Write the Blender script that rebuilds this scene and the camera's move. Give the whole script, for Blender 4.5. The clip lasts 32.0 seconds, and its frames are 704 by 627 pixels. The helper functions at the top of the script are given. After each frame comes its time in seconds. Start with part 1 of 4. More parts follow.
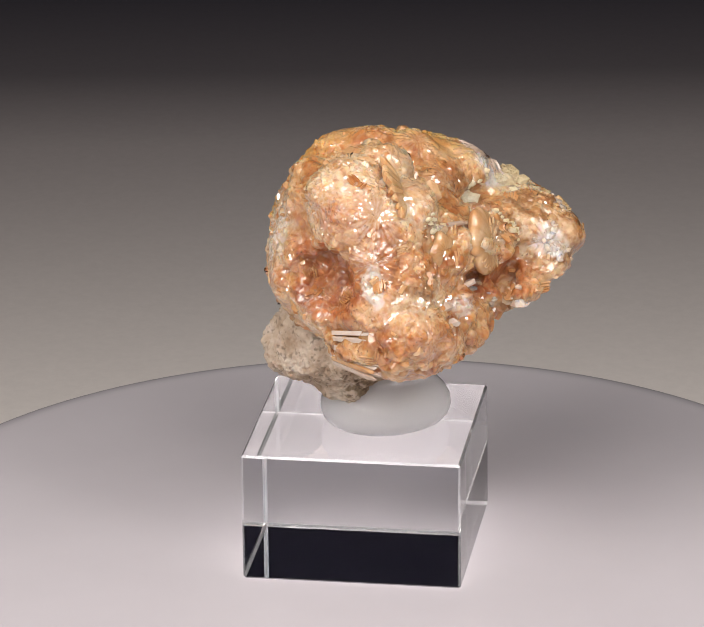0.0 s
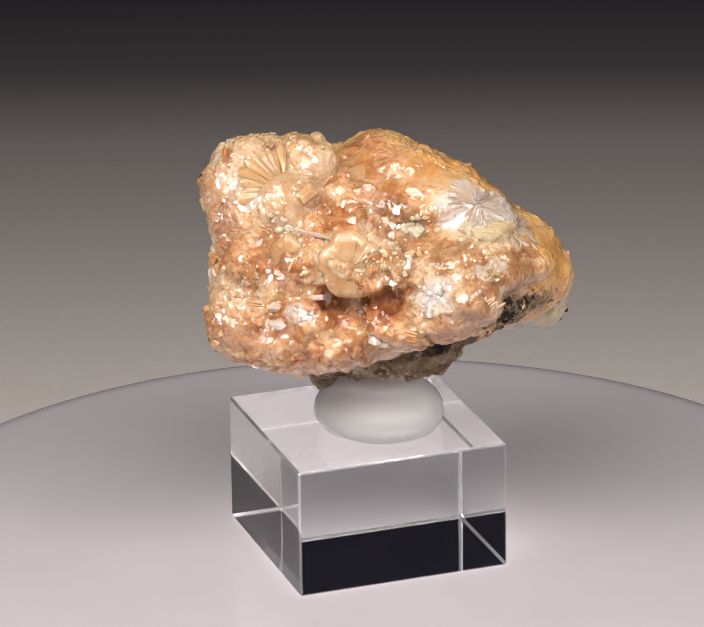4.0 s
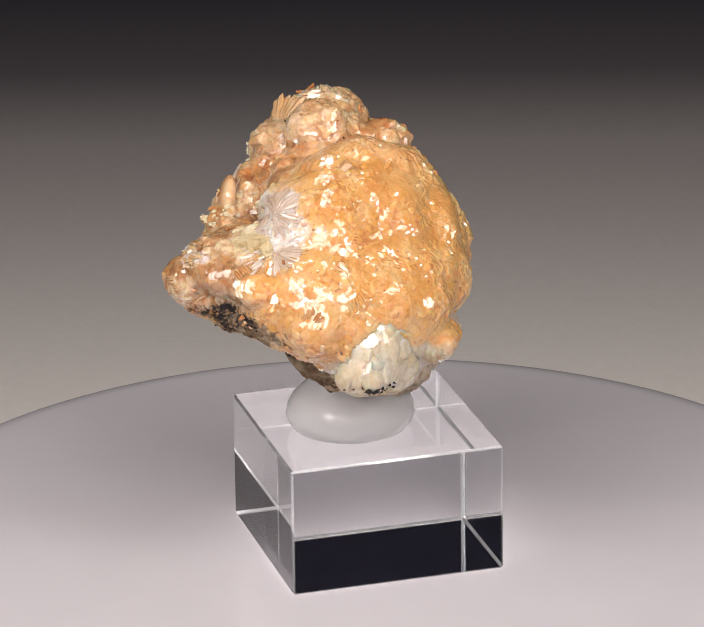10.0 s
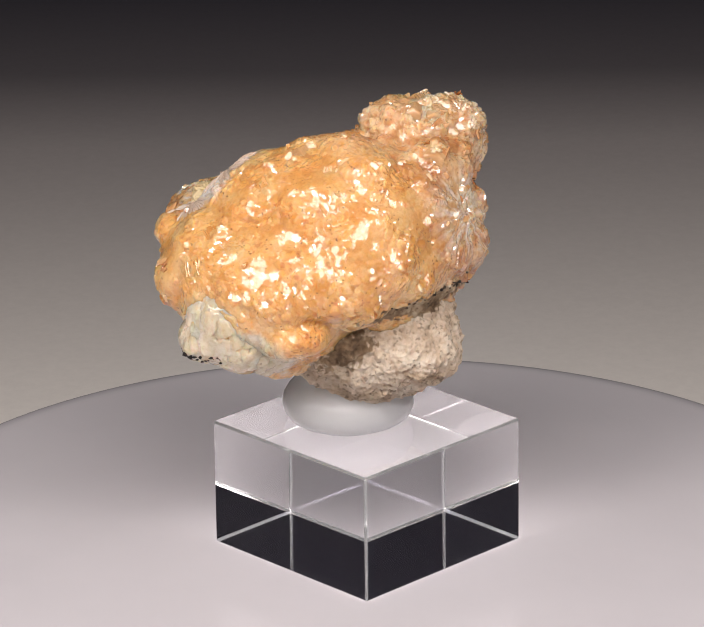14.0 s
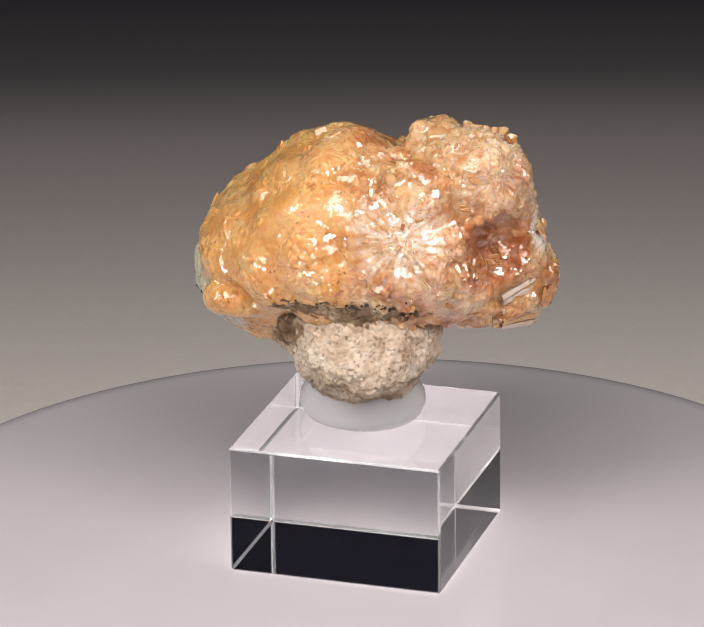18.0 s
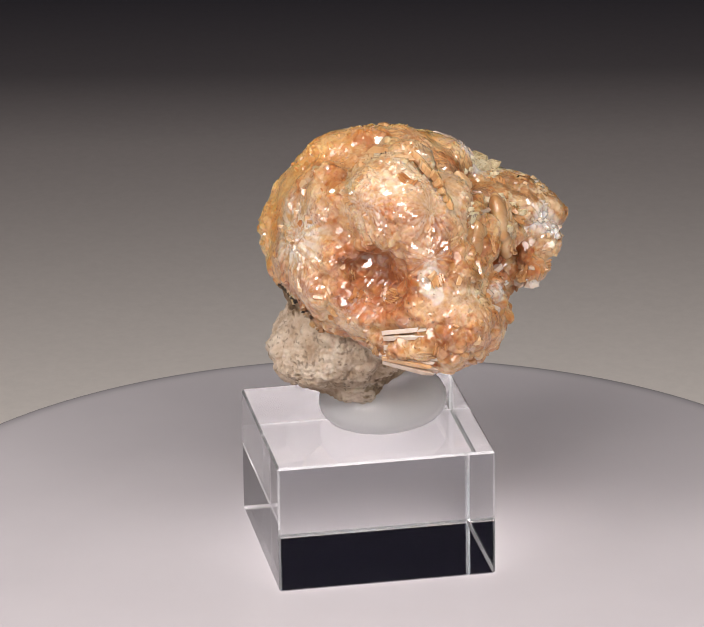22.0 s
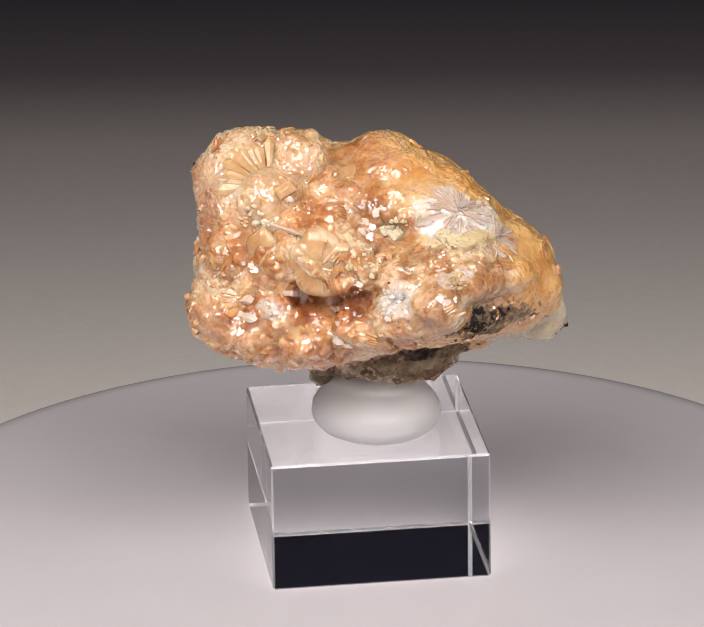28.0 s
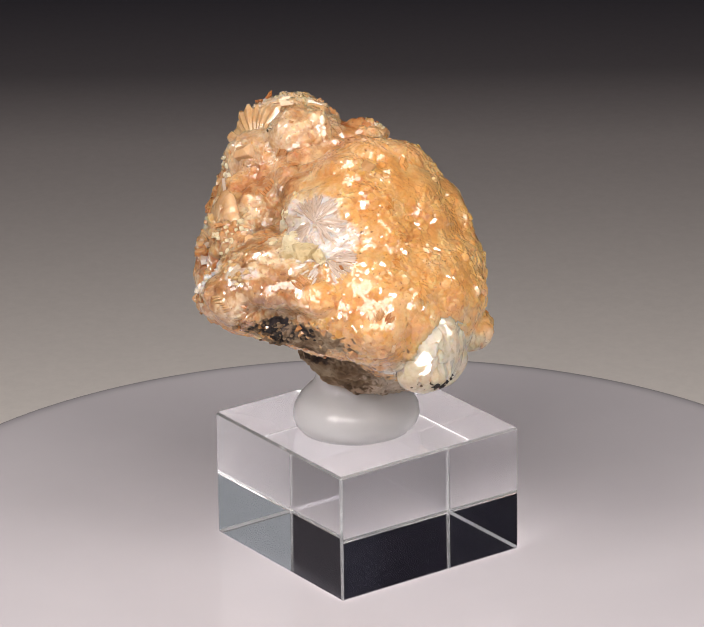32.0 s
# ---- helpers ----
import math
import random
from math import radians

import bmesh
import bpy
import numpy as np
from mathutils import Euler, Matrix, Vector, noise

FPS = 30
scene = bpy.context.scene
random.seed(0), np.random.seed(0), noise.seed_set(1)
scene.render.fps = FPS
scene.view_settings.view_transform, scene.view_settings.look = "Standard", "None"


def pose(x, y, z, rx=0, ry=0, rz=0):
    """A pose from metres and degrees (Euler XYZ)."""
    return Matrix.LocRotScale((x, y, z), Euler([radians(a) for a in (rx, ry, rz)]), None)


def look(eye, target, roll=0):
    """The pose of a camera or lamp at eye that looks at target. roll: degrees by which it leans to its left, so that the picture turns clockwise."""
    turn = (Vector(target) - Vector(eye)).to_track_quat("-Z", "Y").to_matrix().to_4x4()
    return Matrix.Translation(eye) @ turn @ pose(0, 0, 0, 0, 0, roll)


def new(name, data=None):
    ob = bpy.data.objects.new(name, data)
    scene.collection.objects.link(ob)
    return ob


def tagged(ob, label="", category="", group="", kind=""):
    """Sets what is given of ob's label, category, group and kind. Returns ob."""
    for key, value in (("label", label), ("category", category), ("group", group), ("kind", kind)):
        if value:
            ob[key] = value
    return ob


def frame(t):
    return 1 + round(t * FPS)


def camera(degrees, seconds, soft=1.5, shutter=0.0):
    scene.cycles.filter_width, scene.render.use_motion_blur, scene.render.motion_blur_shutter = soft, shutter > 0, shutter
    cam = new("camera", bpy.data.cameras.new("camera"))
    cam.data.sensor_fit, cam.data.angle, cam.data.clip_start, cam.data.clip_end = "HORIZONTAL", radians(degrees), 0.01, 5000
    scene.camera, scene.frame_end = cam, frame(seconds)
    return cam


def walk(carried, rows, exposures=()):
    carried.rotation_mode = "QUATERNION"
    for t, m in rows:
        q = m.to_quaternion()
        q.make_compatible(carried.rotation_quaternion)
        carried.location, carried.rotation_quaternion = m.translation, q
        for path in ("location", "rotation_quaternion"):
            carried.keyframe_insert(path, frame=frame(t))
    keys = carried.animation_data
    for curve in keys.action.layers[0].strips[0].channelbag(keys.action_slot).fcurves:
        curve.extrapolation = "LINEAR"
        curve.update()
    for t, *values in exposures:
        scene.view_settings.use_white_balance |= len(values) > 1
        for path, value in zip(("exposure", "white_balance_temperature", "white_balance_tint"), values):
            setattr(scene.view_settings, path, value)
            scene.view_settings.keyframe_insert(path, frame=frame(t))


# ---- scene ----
import itertools

from mathutils import bvhtree, kdtree

# ---------------------------------------------------------------- camera
# A long lens looks down on a small turntable; only the turntable turns.
cam = camera(8.29, 32.0, soft=1.0)
EYE, AIM, LEAN = (0.0, -0.8317, 0.3610), (-0.00235, 0.0004, 0.0452), -0.77
walk(cam, [(0, look(EYE, AIM, LEAN)), (32, look(EYE, AIM, LEAN))])

SECONDS = 32.0
TURN_RATE = -15.496          # degrees a second, clockwise seen from above
MM = 0.001

# ---------------------------------------------------------------- world and lamps
world = bpy.data.worlds.new("dim_studio")
scene.world = world
world.use_nodes = True
world.node_tree.nodes["Background"].inputs[0].default_value = (0.75, 0.8, 1.0, 1)
world.node_tree.nodes["Background"].inputs[1].default_value = 0.03
scene.view_settings.exposure = 0.0


def softbox(name, eye, target, wide, high, watts, colour):
    data = bpy.data.lights.new(name, "AREA")
    data.shape, data.size, data.size_y = "RECTANGLE", wide, high
    data.energy, data.color = watts, colour
    lamp = new(name, data)
    lamp.matrix_world = look(eye, target)
    return lamp


softbox("softbox_left", (-0.24, -0.26, 0.31), (0, 0.0, 0.045), 0.13, 0.10, 0.66, (1.0, 0.94, 0.91))
softbox("softbox_right", (0.24, -0.24, 0.31), (0, 0.0, 0.045), 0.13, 0.10, 0.60, (1.0, 0.94, 0.92))
softbox("side_panel_left", (-0.38, -0.20, 0.22), (0, 0.0, 0.04), 0.34, 0.22, 0.09, (0.90, 0.94, 1.0))
softbox("side_panel_right", (0.38, -0.20, 0.22), (0, 0.0, 0.04), 0.34, 0.22, 0.075, (0.90, 0.94, 1.0))
softbox("overhead_lamp", (-0.05, -0.27, 0.34), (-0.03, -0.06, 0.0), 0.60, 0.24, 2.35, (1.0, 0.935, 0.915))
# unseen fill lamp, added to lift the gel, rock and backdrop from the front
softbox("front_fill", (0.0, -0.58, 0.52), (0, 0.0, 0.03), 0.45, 0.22, 0.6, (1.0, 0.94, 0.925))


# ---------------------------------------------------------------- materials
def material(name):
    m = bpy.data.materials.new(name)
    m.use_nodes = True
    return m, m.node_tree.nodes, m.node_tree.links, m.node_tree.nodes["Principled BSDF"]


def noise_tex(nodes, links, scale, detail=4.0, rough=0.6, coords=None):
    tex = nodes.new("ShaderNodeTexNoise")
    tex.inputs["Scale"].default_value = scale
    tex.inputs["Detail"].default_value = detail
    tex.inputs["Roughness"].default_value = rough
    if coords is None:
        coords = nodes.new("ShaderNodeTexCoord").outputs["Object"]
    links.new(coords, tex.inputs["Vector"])
    return tex


def ramp(nodes, links, fac, stops):
    r = nodes.new("ShaderNodeValToRGB")
    el = r.color_ramp.elements
    while len(el) < len(stops):
        el.new(0.5)
    for e, (at, col) in zip(el, stops):
        e.position, e.color = at, (*col, 1)
    links.new(fac, r.inputs["Fac"])
    return r


def mix_colour(nodes, links, fac, a, b, blend="MIX"):
    m = nodes.new("ShaderNodeMix")
    m.data_type, m.blend_type = "RGBA", blend
    for socket, value in ((m.inputs["Factor"], fac), (m.inputs["A"], a), (m.inputs["B"], b)):
        if isinstance(value, (int, float)):
            socket.default_value = value
        elif isinstance(value, tuple):
            socket.default_value = (*value, 1)
        else:
            links.new(value, socket)
    return m.outputs["Result"]


def bump(nodes, links, p, height, strength, distance):
    b = nodes.new("ShaderNodeBump")
    b.inputs["Strength"].default_value = strength
    b.inputs["Distance"].default_value = distance
    links.new(height, b.inputs["Height"])
    links.new(b.outputs["Normal"], p.inputs["Normal"])


TONES = {"orange": ((0.52, 0.22, 0.058), (0.62, 0.325, 0.112), (0.67, 0.44, 0.215)),
         "peach": ((0.34, 0.125, 0.042), (0.49, 0.24, 0.098), (0.64, 0.41, 0.225)),
         "pale": ((0.44, 0.235, 0.105), (0.55, 0.34, 0.175), (0.65, 0.47, 0.305)),
         "whitish": ((0.52, 0.38, 0.28), (0.61, 0.48, 0.39), (0.71, 0.62, 0.55)),
         "shaded_rust": ((0.26, 0.075, 0.024), (0.38, 0.14, 0.052), (0.54, 0.27, 0.13)),
         "tawny": ((0.24, 0.105, 0.042), (0.43, 0.235, 0.11), (0.66, 0.49, 0.32)),
         "milky": ((0.46, 0.37, 0.25), (0.54, 0.455, 0.335), (0.60, 0.53, 0.42)),
         "matrix": ((0.10, 0.06, 0.034), (0.27, 0.18, 0.11), (0.50, 0.39, 0.27)),
         "black": ((0.014, 0.012, 0.014), (0.045, 0.034, 0.034), (0.26, 0.18, 0.12)),
         "rock": ((0.42, 0.30, 0.205), (0.62, 0.485, 0.365), (0.76, 0.65, 0.53))}
STONY = ("matrix", "black", "rock")


def crystal_material(name, deep, mid, pale, rough=0.10, glow=0.9, depth=0.0016, clear=0.0):
    """Translucent, glassy single crystals: body colour in soft zones, fine growth lines."""
    m, nodes, links, p = material(name)
    body = ramp(nodes, links, noise_tex(nodes, links, 160, 4).outputs["Fac"], [(0.34, deep), (0.50, mid), (0.66, pale)])
    isle = nodes.new("ShaderNodeNewGeometry")
    var = ramp(nodes, links, isle.outputs["Random Per Island"], [(0.0, (0.90, 0.87, 0.83)), (0.6, (1, 1, 1)), (1.0, (1.05, 1.06, 1.07))])
    links.new(mix_colour(nodes, links, 0.8, body.outputs["Color"], var.outputs["Color"], "MULTIPLY"), p.inputs["Base Color"])
    p.inputs["Roughness"].default_value = rough
    p.inputs["IOR"].default_value = 1.58
    p.inputs["Subsurface Weight"].default_value = glow
    p.inputs["Subsurface Radius"].default_value = (1.0, 0.75, 0.5)
    p.inputs["Subsurface Scale"].default_value = depth
    p.inputs["Transmission Weight"].default_value = clear
    lines = noise_tex(nodes, links, 900, 3)
    bump(nodes, links, p, lines.outputs["Fac"], 0.15, 0.0002)
    return m


def mineral_material():
    """The grown mass: pigment from the growth zones; glassy where it is crystal, dull and gritty where it is stone."""
    m, nodes, links, p = material("zoned_mineral")
    tint = nodes.new("ShaderNodeVertexColor")
    tint.layer_name = "pigment"
    fine = noise_tex(nodes, links, 1300, 4)
    grain = ramp(nodes, links, fine.outputs["Fac"], [(0.34, (0.86, 0.82, 0.78)), (0.5, (1, 1, 1)), (0.66, (1.08, 1.09, 1.10))])
    col = mix_colour(nodes, links, 0.7, tint.outputs["Color"], grain.outputs["Color"], "MULTIPLY")
    links.new(col, p.inputs["Base Color"])

    def between(stone, crystal):
        r = nodes.new("ShaderNodeMapRange")
        r.inputs["To Min"].default_value, r.inputs["To Max"].default_value = stone, crystal
        links.new(tint.outputs["Alpha"], r.inputs["Value"])
        return r.outputs["Result"]

    links.new(between(0.85, 0.35), p.inputs["Roughness"])
    links.new(between(0.0, 1.0), p.inputs["Coat Weight"])
    p.inputs["Coat Roughness"].default_value = 0.03
    p.inputs["Coat IOR"].default_value = 1.9
    ends = nodes.new("ShaderNodeAttribute")
    ends.attribute_name = "crystal_face"
    turn = nodes.new("ShaderNodeVectorTransform")
    turn.vector_type, turn.convert_from, turn.convert_to = "NORMAL", "OBJECT", "WORLD"
    links.new(ends.outputs["Vector"], turn.inputs["Vector"])
    links.new(turn.outputs["Vector"], p.inputs["Coat Normal"])
    links.new(between(0.12, 1.0), p.inputs["Subsurface Weight"])
    links.new(between(0.25, 0.2), p.inputs["Specular IOR Level"])
    p.inputs["IOR"].default_value = 1.5
    p.inputs["Subsurface Radius"].default_value = (1.0, 0.62, 0.34)
    p.inputs["Subsurface Scale"].default_value = 0.0036
    grit = noise_tex(nodes, links, 1100, 6, 0.7)
    relief = nodes.new("ShaderNodeMath")
    relief.operation = "MULTIPLY"
    links.new(grit.outputs["Fac"], relief.inputs[0])
    links.new(between(1.0, 0.02), relief.inputs[1])
    bump(nodes, links, p, relief.outputs[0], 0.9, 0.0010)
    return m


MINERAL = mineral_material()
PALE = crystal_material("pale_crystal", *TONES["pale"], rough=0.14, depth=0.0022)
WHITISH = crystal_material("whitish_crystal", *TONES["whitish"])
CLEAR_PALE = crystal_material("clear_pale_crystal", *TONES["pale"], rough=0.05, glow=0.5, depth=0.0004)
CLEAR_WHITISH = crystal_material("clear_whitish_crystal", *[tuple(v * 0.9 for v in c) for c in TONES["whitish"]], rough=0.05, glow=0.15, depth=0.0003)
CLEAR_PEACH = crystal_material("clear_peach_crystal", *TONES["peach"], rough=0.05, glow=0.5, depth=0.0004)
CLEAR_ORANGE = crystal_material("clear_orange_crystal", *TONES["orange"], rough=0.05, glow=0.5, depth=0.0004)


def rock_material(name, dark, mid, light, pits):
    m, nodes, links, p = material(name)
    big = noise_tex(nodes, links, 130, 4)
    grit = noise_tex(nodes, links, 900, 6, 0.7)
    body = ramp(nodes, links, big.outputs["Fac"], [(0.30, dark), (0.5, mid), (0.7, light)])
    holes = ramp(nodes, links, grit.outputs["Fac"], [(0.36, (1, 1, 1)), (0.44, (0, 0, 0))])
    col = mix_colour(nodes, links, holes.outputs["Color"], body.outputs["Color"], pits)
    links.new(col, p.inputs["Base Color"])
    p.inputs["Roughness"].default_value = 0.8
    p.inputs["Specular IOR Level"].default_value = 0.25
    p.inputs["Subsurface Weight"].default_value = 0.15
    p.inputs["Subsurface Radius"].default_value = (1.0, 0.7, 0.5)
    p.inputs["Subsurface Scale"].default_value = 0.001
    bump(nodes, links, p, grit.outputs["Fac"], 1.0, 0.0014)
    return m


MATRIX = rock_material("grey_brown_matrix", (0.10, 0.06, 0.034), (0.25, 0.165, 0.10), (0.46, 0.35, 0.235), (0.04, 0.03, 0.022))
BLACK = rock_material("black_matrix", (0.010, 0.009, 0.010), (0.030, 0.024, 0.022), (0.22, 0.15, 0.09), (0.01, 0.01, 0.01))
YELLOW = rock_material("yellow_crumbs", (0.76, 0.58, 0.32), (0.86, 0.72, 0.47), (0.90, 0.82, 0.62), (0.62, 0.43, 0.20))


def glass_material():
    m, nodes, links, p = material("clear_optical_glass")
    p.inputs["Base Color"].default_value = (0.86, 0.865, 0.88, 1)
    p.inputs["Roughness"].default_value = 0.0
    p.inputs["Specular Tint"].default_value = (0.45, 0.46, 0.68, 1)
    p.inputs["IOR"].default_value = 1.51
    p.inputs["Transmission Weight"].default_value = 1.0
    return m


def gel_material():
    m, nodes, links, p = material("clear_mounting_gel")
    n = noise_tex(nodes, links, 160, 3)
    p.inputs["Base Color"].default_value = (0.98, 0.98, 0.995, 1)
    p.inputs["Roughness"].default_value = 0.03
    p.inputs["IOR"].default_value = 1.40
    p.inputs["Transmission Weight"].default_value = 0.45
    p.inputs["Subsurface Weight"].default_value = 0.9
    p.inputs["Subsurface Radius"].default_value = (1, 1, 1)
    p.inputs["Subsurface Scale"].default_value = 0.016
    bump(nodes, links, p, n.outputs["Fac"], 0.15, 0.0006)
    return m


def platter_material():
    m, nodes, links, p = material("white_gloss_plastic")
    n = noise_tex(nodes, links, 30, 3)
    c = ramp(nodes, links, n.outputs["Fac"], [(0.3, (0.52, 0.49, 0.51)), (0.7, (0.545, 0.515, 0.535))])
    links.new(c.outputs["Color"], p.inputs["Base Color"])
    p.inputs["Roughness"].default_value = 0.08
    return m


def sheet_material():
    """Background sheet, light falloff painted in: light grey at the foot, near black behind."""
    m, nodes, links, p = material("falloff_painted_vinyl")
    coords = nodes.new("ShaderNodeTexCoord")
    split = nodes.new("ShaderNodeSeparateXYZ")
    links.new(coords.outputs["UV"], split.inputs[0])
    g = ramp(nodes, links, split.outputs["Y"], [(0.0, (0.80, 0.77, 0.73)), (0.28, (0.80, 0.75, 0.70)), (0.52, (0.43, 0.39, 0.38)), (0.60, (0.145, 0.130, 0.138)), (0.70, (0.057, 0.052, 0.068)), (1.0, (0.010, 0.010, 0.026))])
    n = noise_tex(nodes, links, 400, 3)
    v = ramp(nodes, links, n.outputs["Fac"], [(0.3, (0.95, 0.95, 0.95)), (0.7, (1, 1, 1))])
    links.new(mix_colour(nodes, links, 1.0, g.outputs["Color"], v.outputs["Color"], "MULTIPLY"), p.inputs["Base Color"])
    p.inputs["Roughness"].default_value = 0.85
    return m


def plain_material(name, colour, rough=0.7, metal=0.0):
    m, nodes, links, p = material(name)
    n = noise_tex(nodes, links, 40, 4)
    c = ramp(nodes, links, n.outputs["Fac"], [(0.3, tuple(v * 0.9 for v in colour)), (0.7, colour)])
    links.new(c.outputs["Color"], p.inputs["Base Color"])
    p.inputs["Roughness"].default_value, p.inputs["Metallic"].default_value = rough, metal
    return m


def arris_material():
    """The narrow ground bevel along the edges of the glass."""
    m, nodes, links, p = material("ground_glass_bevel")
    p.inputs["Base Color"].default_value = (0.95, 0.96, 0.97, 1)
    p.inputs["Roughness"].default_value = 0.13
    p.inputs["IOR"].default_value = 1.51
    p.inputs["Transmission Weight"].default_value = 0.8
    return m


ARRIS = arris_material()
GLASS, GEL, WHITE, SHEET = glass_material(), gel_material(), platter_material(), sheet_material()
WALL = plain_material("dark_studio_paint", (0.013, 0.014, 0.024), 0.8)
TABLE = plain_material("grey_table_laminate", (0.12, 0.12, 0.12), 0.5)
BLACK_PLASTIC = plain_material("black_plastic", (0.03, 0.03, 0.03), 0.4)


# ---------------------------------------------------------------- mesh helpers
def mesh_object(name, verts, faces, mat, parent=None, label="", smooth=False):
    me = bpy.data.meshes.new(name)
    me.from_pydata([tuple(v) for v in verts], [], [tuple(f) for f in faces])
    me.materials.append(mat)
    if smooth:
        me.polygons.foreach_set("use_smooth", [True] * len(me.polygons))
    me.update()
    ob = new(name, me)
    ob.parent = parent
    return tagged(ob, label)


def part(name, bm, mat, parent=None, label="", smooth=False):
    me = bpy.data.meshes.new(name)
    bm.normal_update()
    bm.to_mesh(me)
    bm.free()
    me.materials.append(mat)
    if smooth:
        me.polygons.foreach_set("use_smooth", [True] * len(me.polygons))
    ob = new(name, me)
    ob.parent = parent
    return tagged(ob, label)


def box_mesh(lo, hi, bevel=0.0, segments=2):
    bm = bmesh.new()
    size = [b - a for a, b in zip(lo, hi)]
    mid = [(a + b) / 2 for a, b in zip(lo, hi)]
    bmesh.ops.create_cube(bm, size=1.0, matrix=Matrix.Translation(mid) @ Matrix.Diagonal((*size, 1)))
    if bevel:
        bmesh.ops.bevel(bm, geom=bm.edges[:], offset=bevel, segments=segments, profile=0.5, affect="EDGES")
    return bm


def lathe(profile, steps):
    """Surface of revolution about z through (radius, height) pairs; closed on the axis."""
    bm = bmesh.new()
    rings = []
    for r, z in profile:
        if r < 1e-7:
            rings.append([bm.verts.new((0, 0, z))])
        else:
            rings.append([bm.verts.new((r * math.cos(math.tau * i / steps), r * math.sin(math.tau * i / steps), z)) for i in range(steps)])
    for a, b in zip(rings, rings[1:]):
        for i in range(steps):
            j = (i + 1) % steps
            if len(a) == 1:
                bm.faces.new((a[0], b[j], b[i]))
            elif len(b) == 1:
                bm.faces.new((a[i], a[j], b[0]))
            else:
                bm.faces.new((a[i], a[j], b[j], b[i]))
    bmesh.ops.recalc_face_normals(bm, faces=bm.faces[:])
    return bm


# ---------------------------------------------------------------- studio
def studio():
    lo, hi, t = (-1.6, -1.9, -0.85), (1.6, 1.3, 1.7), 0.1
    for name, a, b in (("floor", (lo[0], lo[1], lo[2] - t), (hi[0], hi[1], lo[2])),
                       ("ceiling", (lo[0], lo[1], hi[2]), (hi[0], hi[1], hi[2] + t)),
                       ("wall_north", (lo[0], hi[1], lo[2]), (hi[0], hi[1] + t, hi[2])),
                       ("wall_south", (lo[0], lo[1] - t, lo[2]), (hi[0], lo[1], hi[2])),
                       ("wall_west", (lo[0] - t, lo[1], lo[2]), (lo[0], hi[1], hi[2])),
                       ("wall_east", (hi[0], lo[1], lo[2]), (hi[0] + t, hi[1], hi[2]))):
        tagged(part(name, box_mesh(a, b), WALL), "dark painted %s of the studio" % name.split("_")[0], name.split("_")[0], kind="structure")
    table = tagged(new("table"), "grey laminate studio table under the turntable", "table")
    table.location = (0, 0, -0.85)
    part("tabletop", box_mesh((-0.8, -0.6, 0.756), (0.8, 0.75, 0.786), 0.003), TABLE, table)
    for x in (-0.75, 0.75):
        for y in (-0.55, 0.70):
            part("leg", box_mesh((x - 0.02, y - 0.02, 0), (x + 0.02, y + 0.02, 0.756), 0.002), BLACK_PLASTIC, table)


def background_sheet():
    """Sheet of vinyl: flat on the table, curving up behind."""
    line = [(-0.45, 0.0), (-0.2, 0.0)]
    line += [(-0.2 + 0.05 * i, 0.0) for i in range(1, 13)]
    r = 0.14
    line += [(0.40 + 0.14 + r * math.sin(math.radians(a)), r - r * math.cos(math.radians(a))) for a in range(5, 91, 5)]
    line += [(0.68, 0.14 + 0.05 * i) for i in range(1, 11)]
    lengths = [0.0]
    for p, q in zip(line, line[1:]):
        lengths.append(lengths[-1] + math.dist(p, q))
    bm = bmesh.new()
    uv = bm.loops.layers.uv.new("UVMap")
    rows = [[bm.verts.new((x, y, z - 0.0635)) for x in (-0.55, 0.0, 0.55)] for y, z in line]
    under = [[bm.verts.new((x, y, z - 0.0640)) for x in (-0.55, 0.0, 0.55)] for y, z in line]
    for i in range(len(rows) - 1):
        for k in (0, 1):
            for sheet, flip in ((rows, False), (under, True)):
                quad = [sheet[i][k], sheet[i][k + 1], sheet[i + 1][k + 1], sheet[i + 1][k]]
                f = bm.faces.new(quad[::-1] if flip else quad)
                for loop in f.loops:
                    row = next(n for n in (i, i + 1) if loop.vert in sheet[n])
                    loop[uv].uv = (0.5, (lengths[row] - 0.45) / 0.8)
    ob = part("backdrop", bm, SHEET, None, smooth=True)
    tagged(ob, "background sheet with light falloff put into its colour, light grey to near black", "backdrop", kind="structure")


def turntable():
    thing = tagged(new("turntable"), "round white glossy motorised display turntable", "turntable")
    thing.location = (0, 0, -0.0635)
    R, top = 0.0979, 0.0635
    prof = [(0, top - 0.010), (R - 0.004, top - 0.010), (R - 0.001, top - 0.009), (R, top - 0.007), (R, top - 0.003)]
    prof += [(R - 0.007 + 0.007 * math.cos(math.radians(a)), top - 0.003 + 0.003 * math.sin(math.radians(a))) for a in range(10, 90, 8)]
    prof += [(R - 0.0075, top), (R * 0.5, top), (0, top)]
    platter = part("platter", lathe(prof, 160), WHITE, thing, "smooth white glossy platter", smooth=True)
    base = [(0, 0), (0.085, 0), (0.088, 0.003), (0.088, 0.045), (0.085, 0.048), (0.03, 0.048), (0.03, 0.0535), (0, 0.0535)]
    part("base", lathe(base, 96), WHITE, thing, "white plastic motor housing", smooth=False)
    return platter


studio()
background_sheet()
PLATTER = turntable()


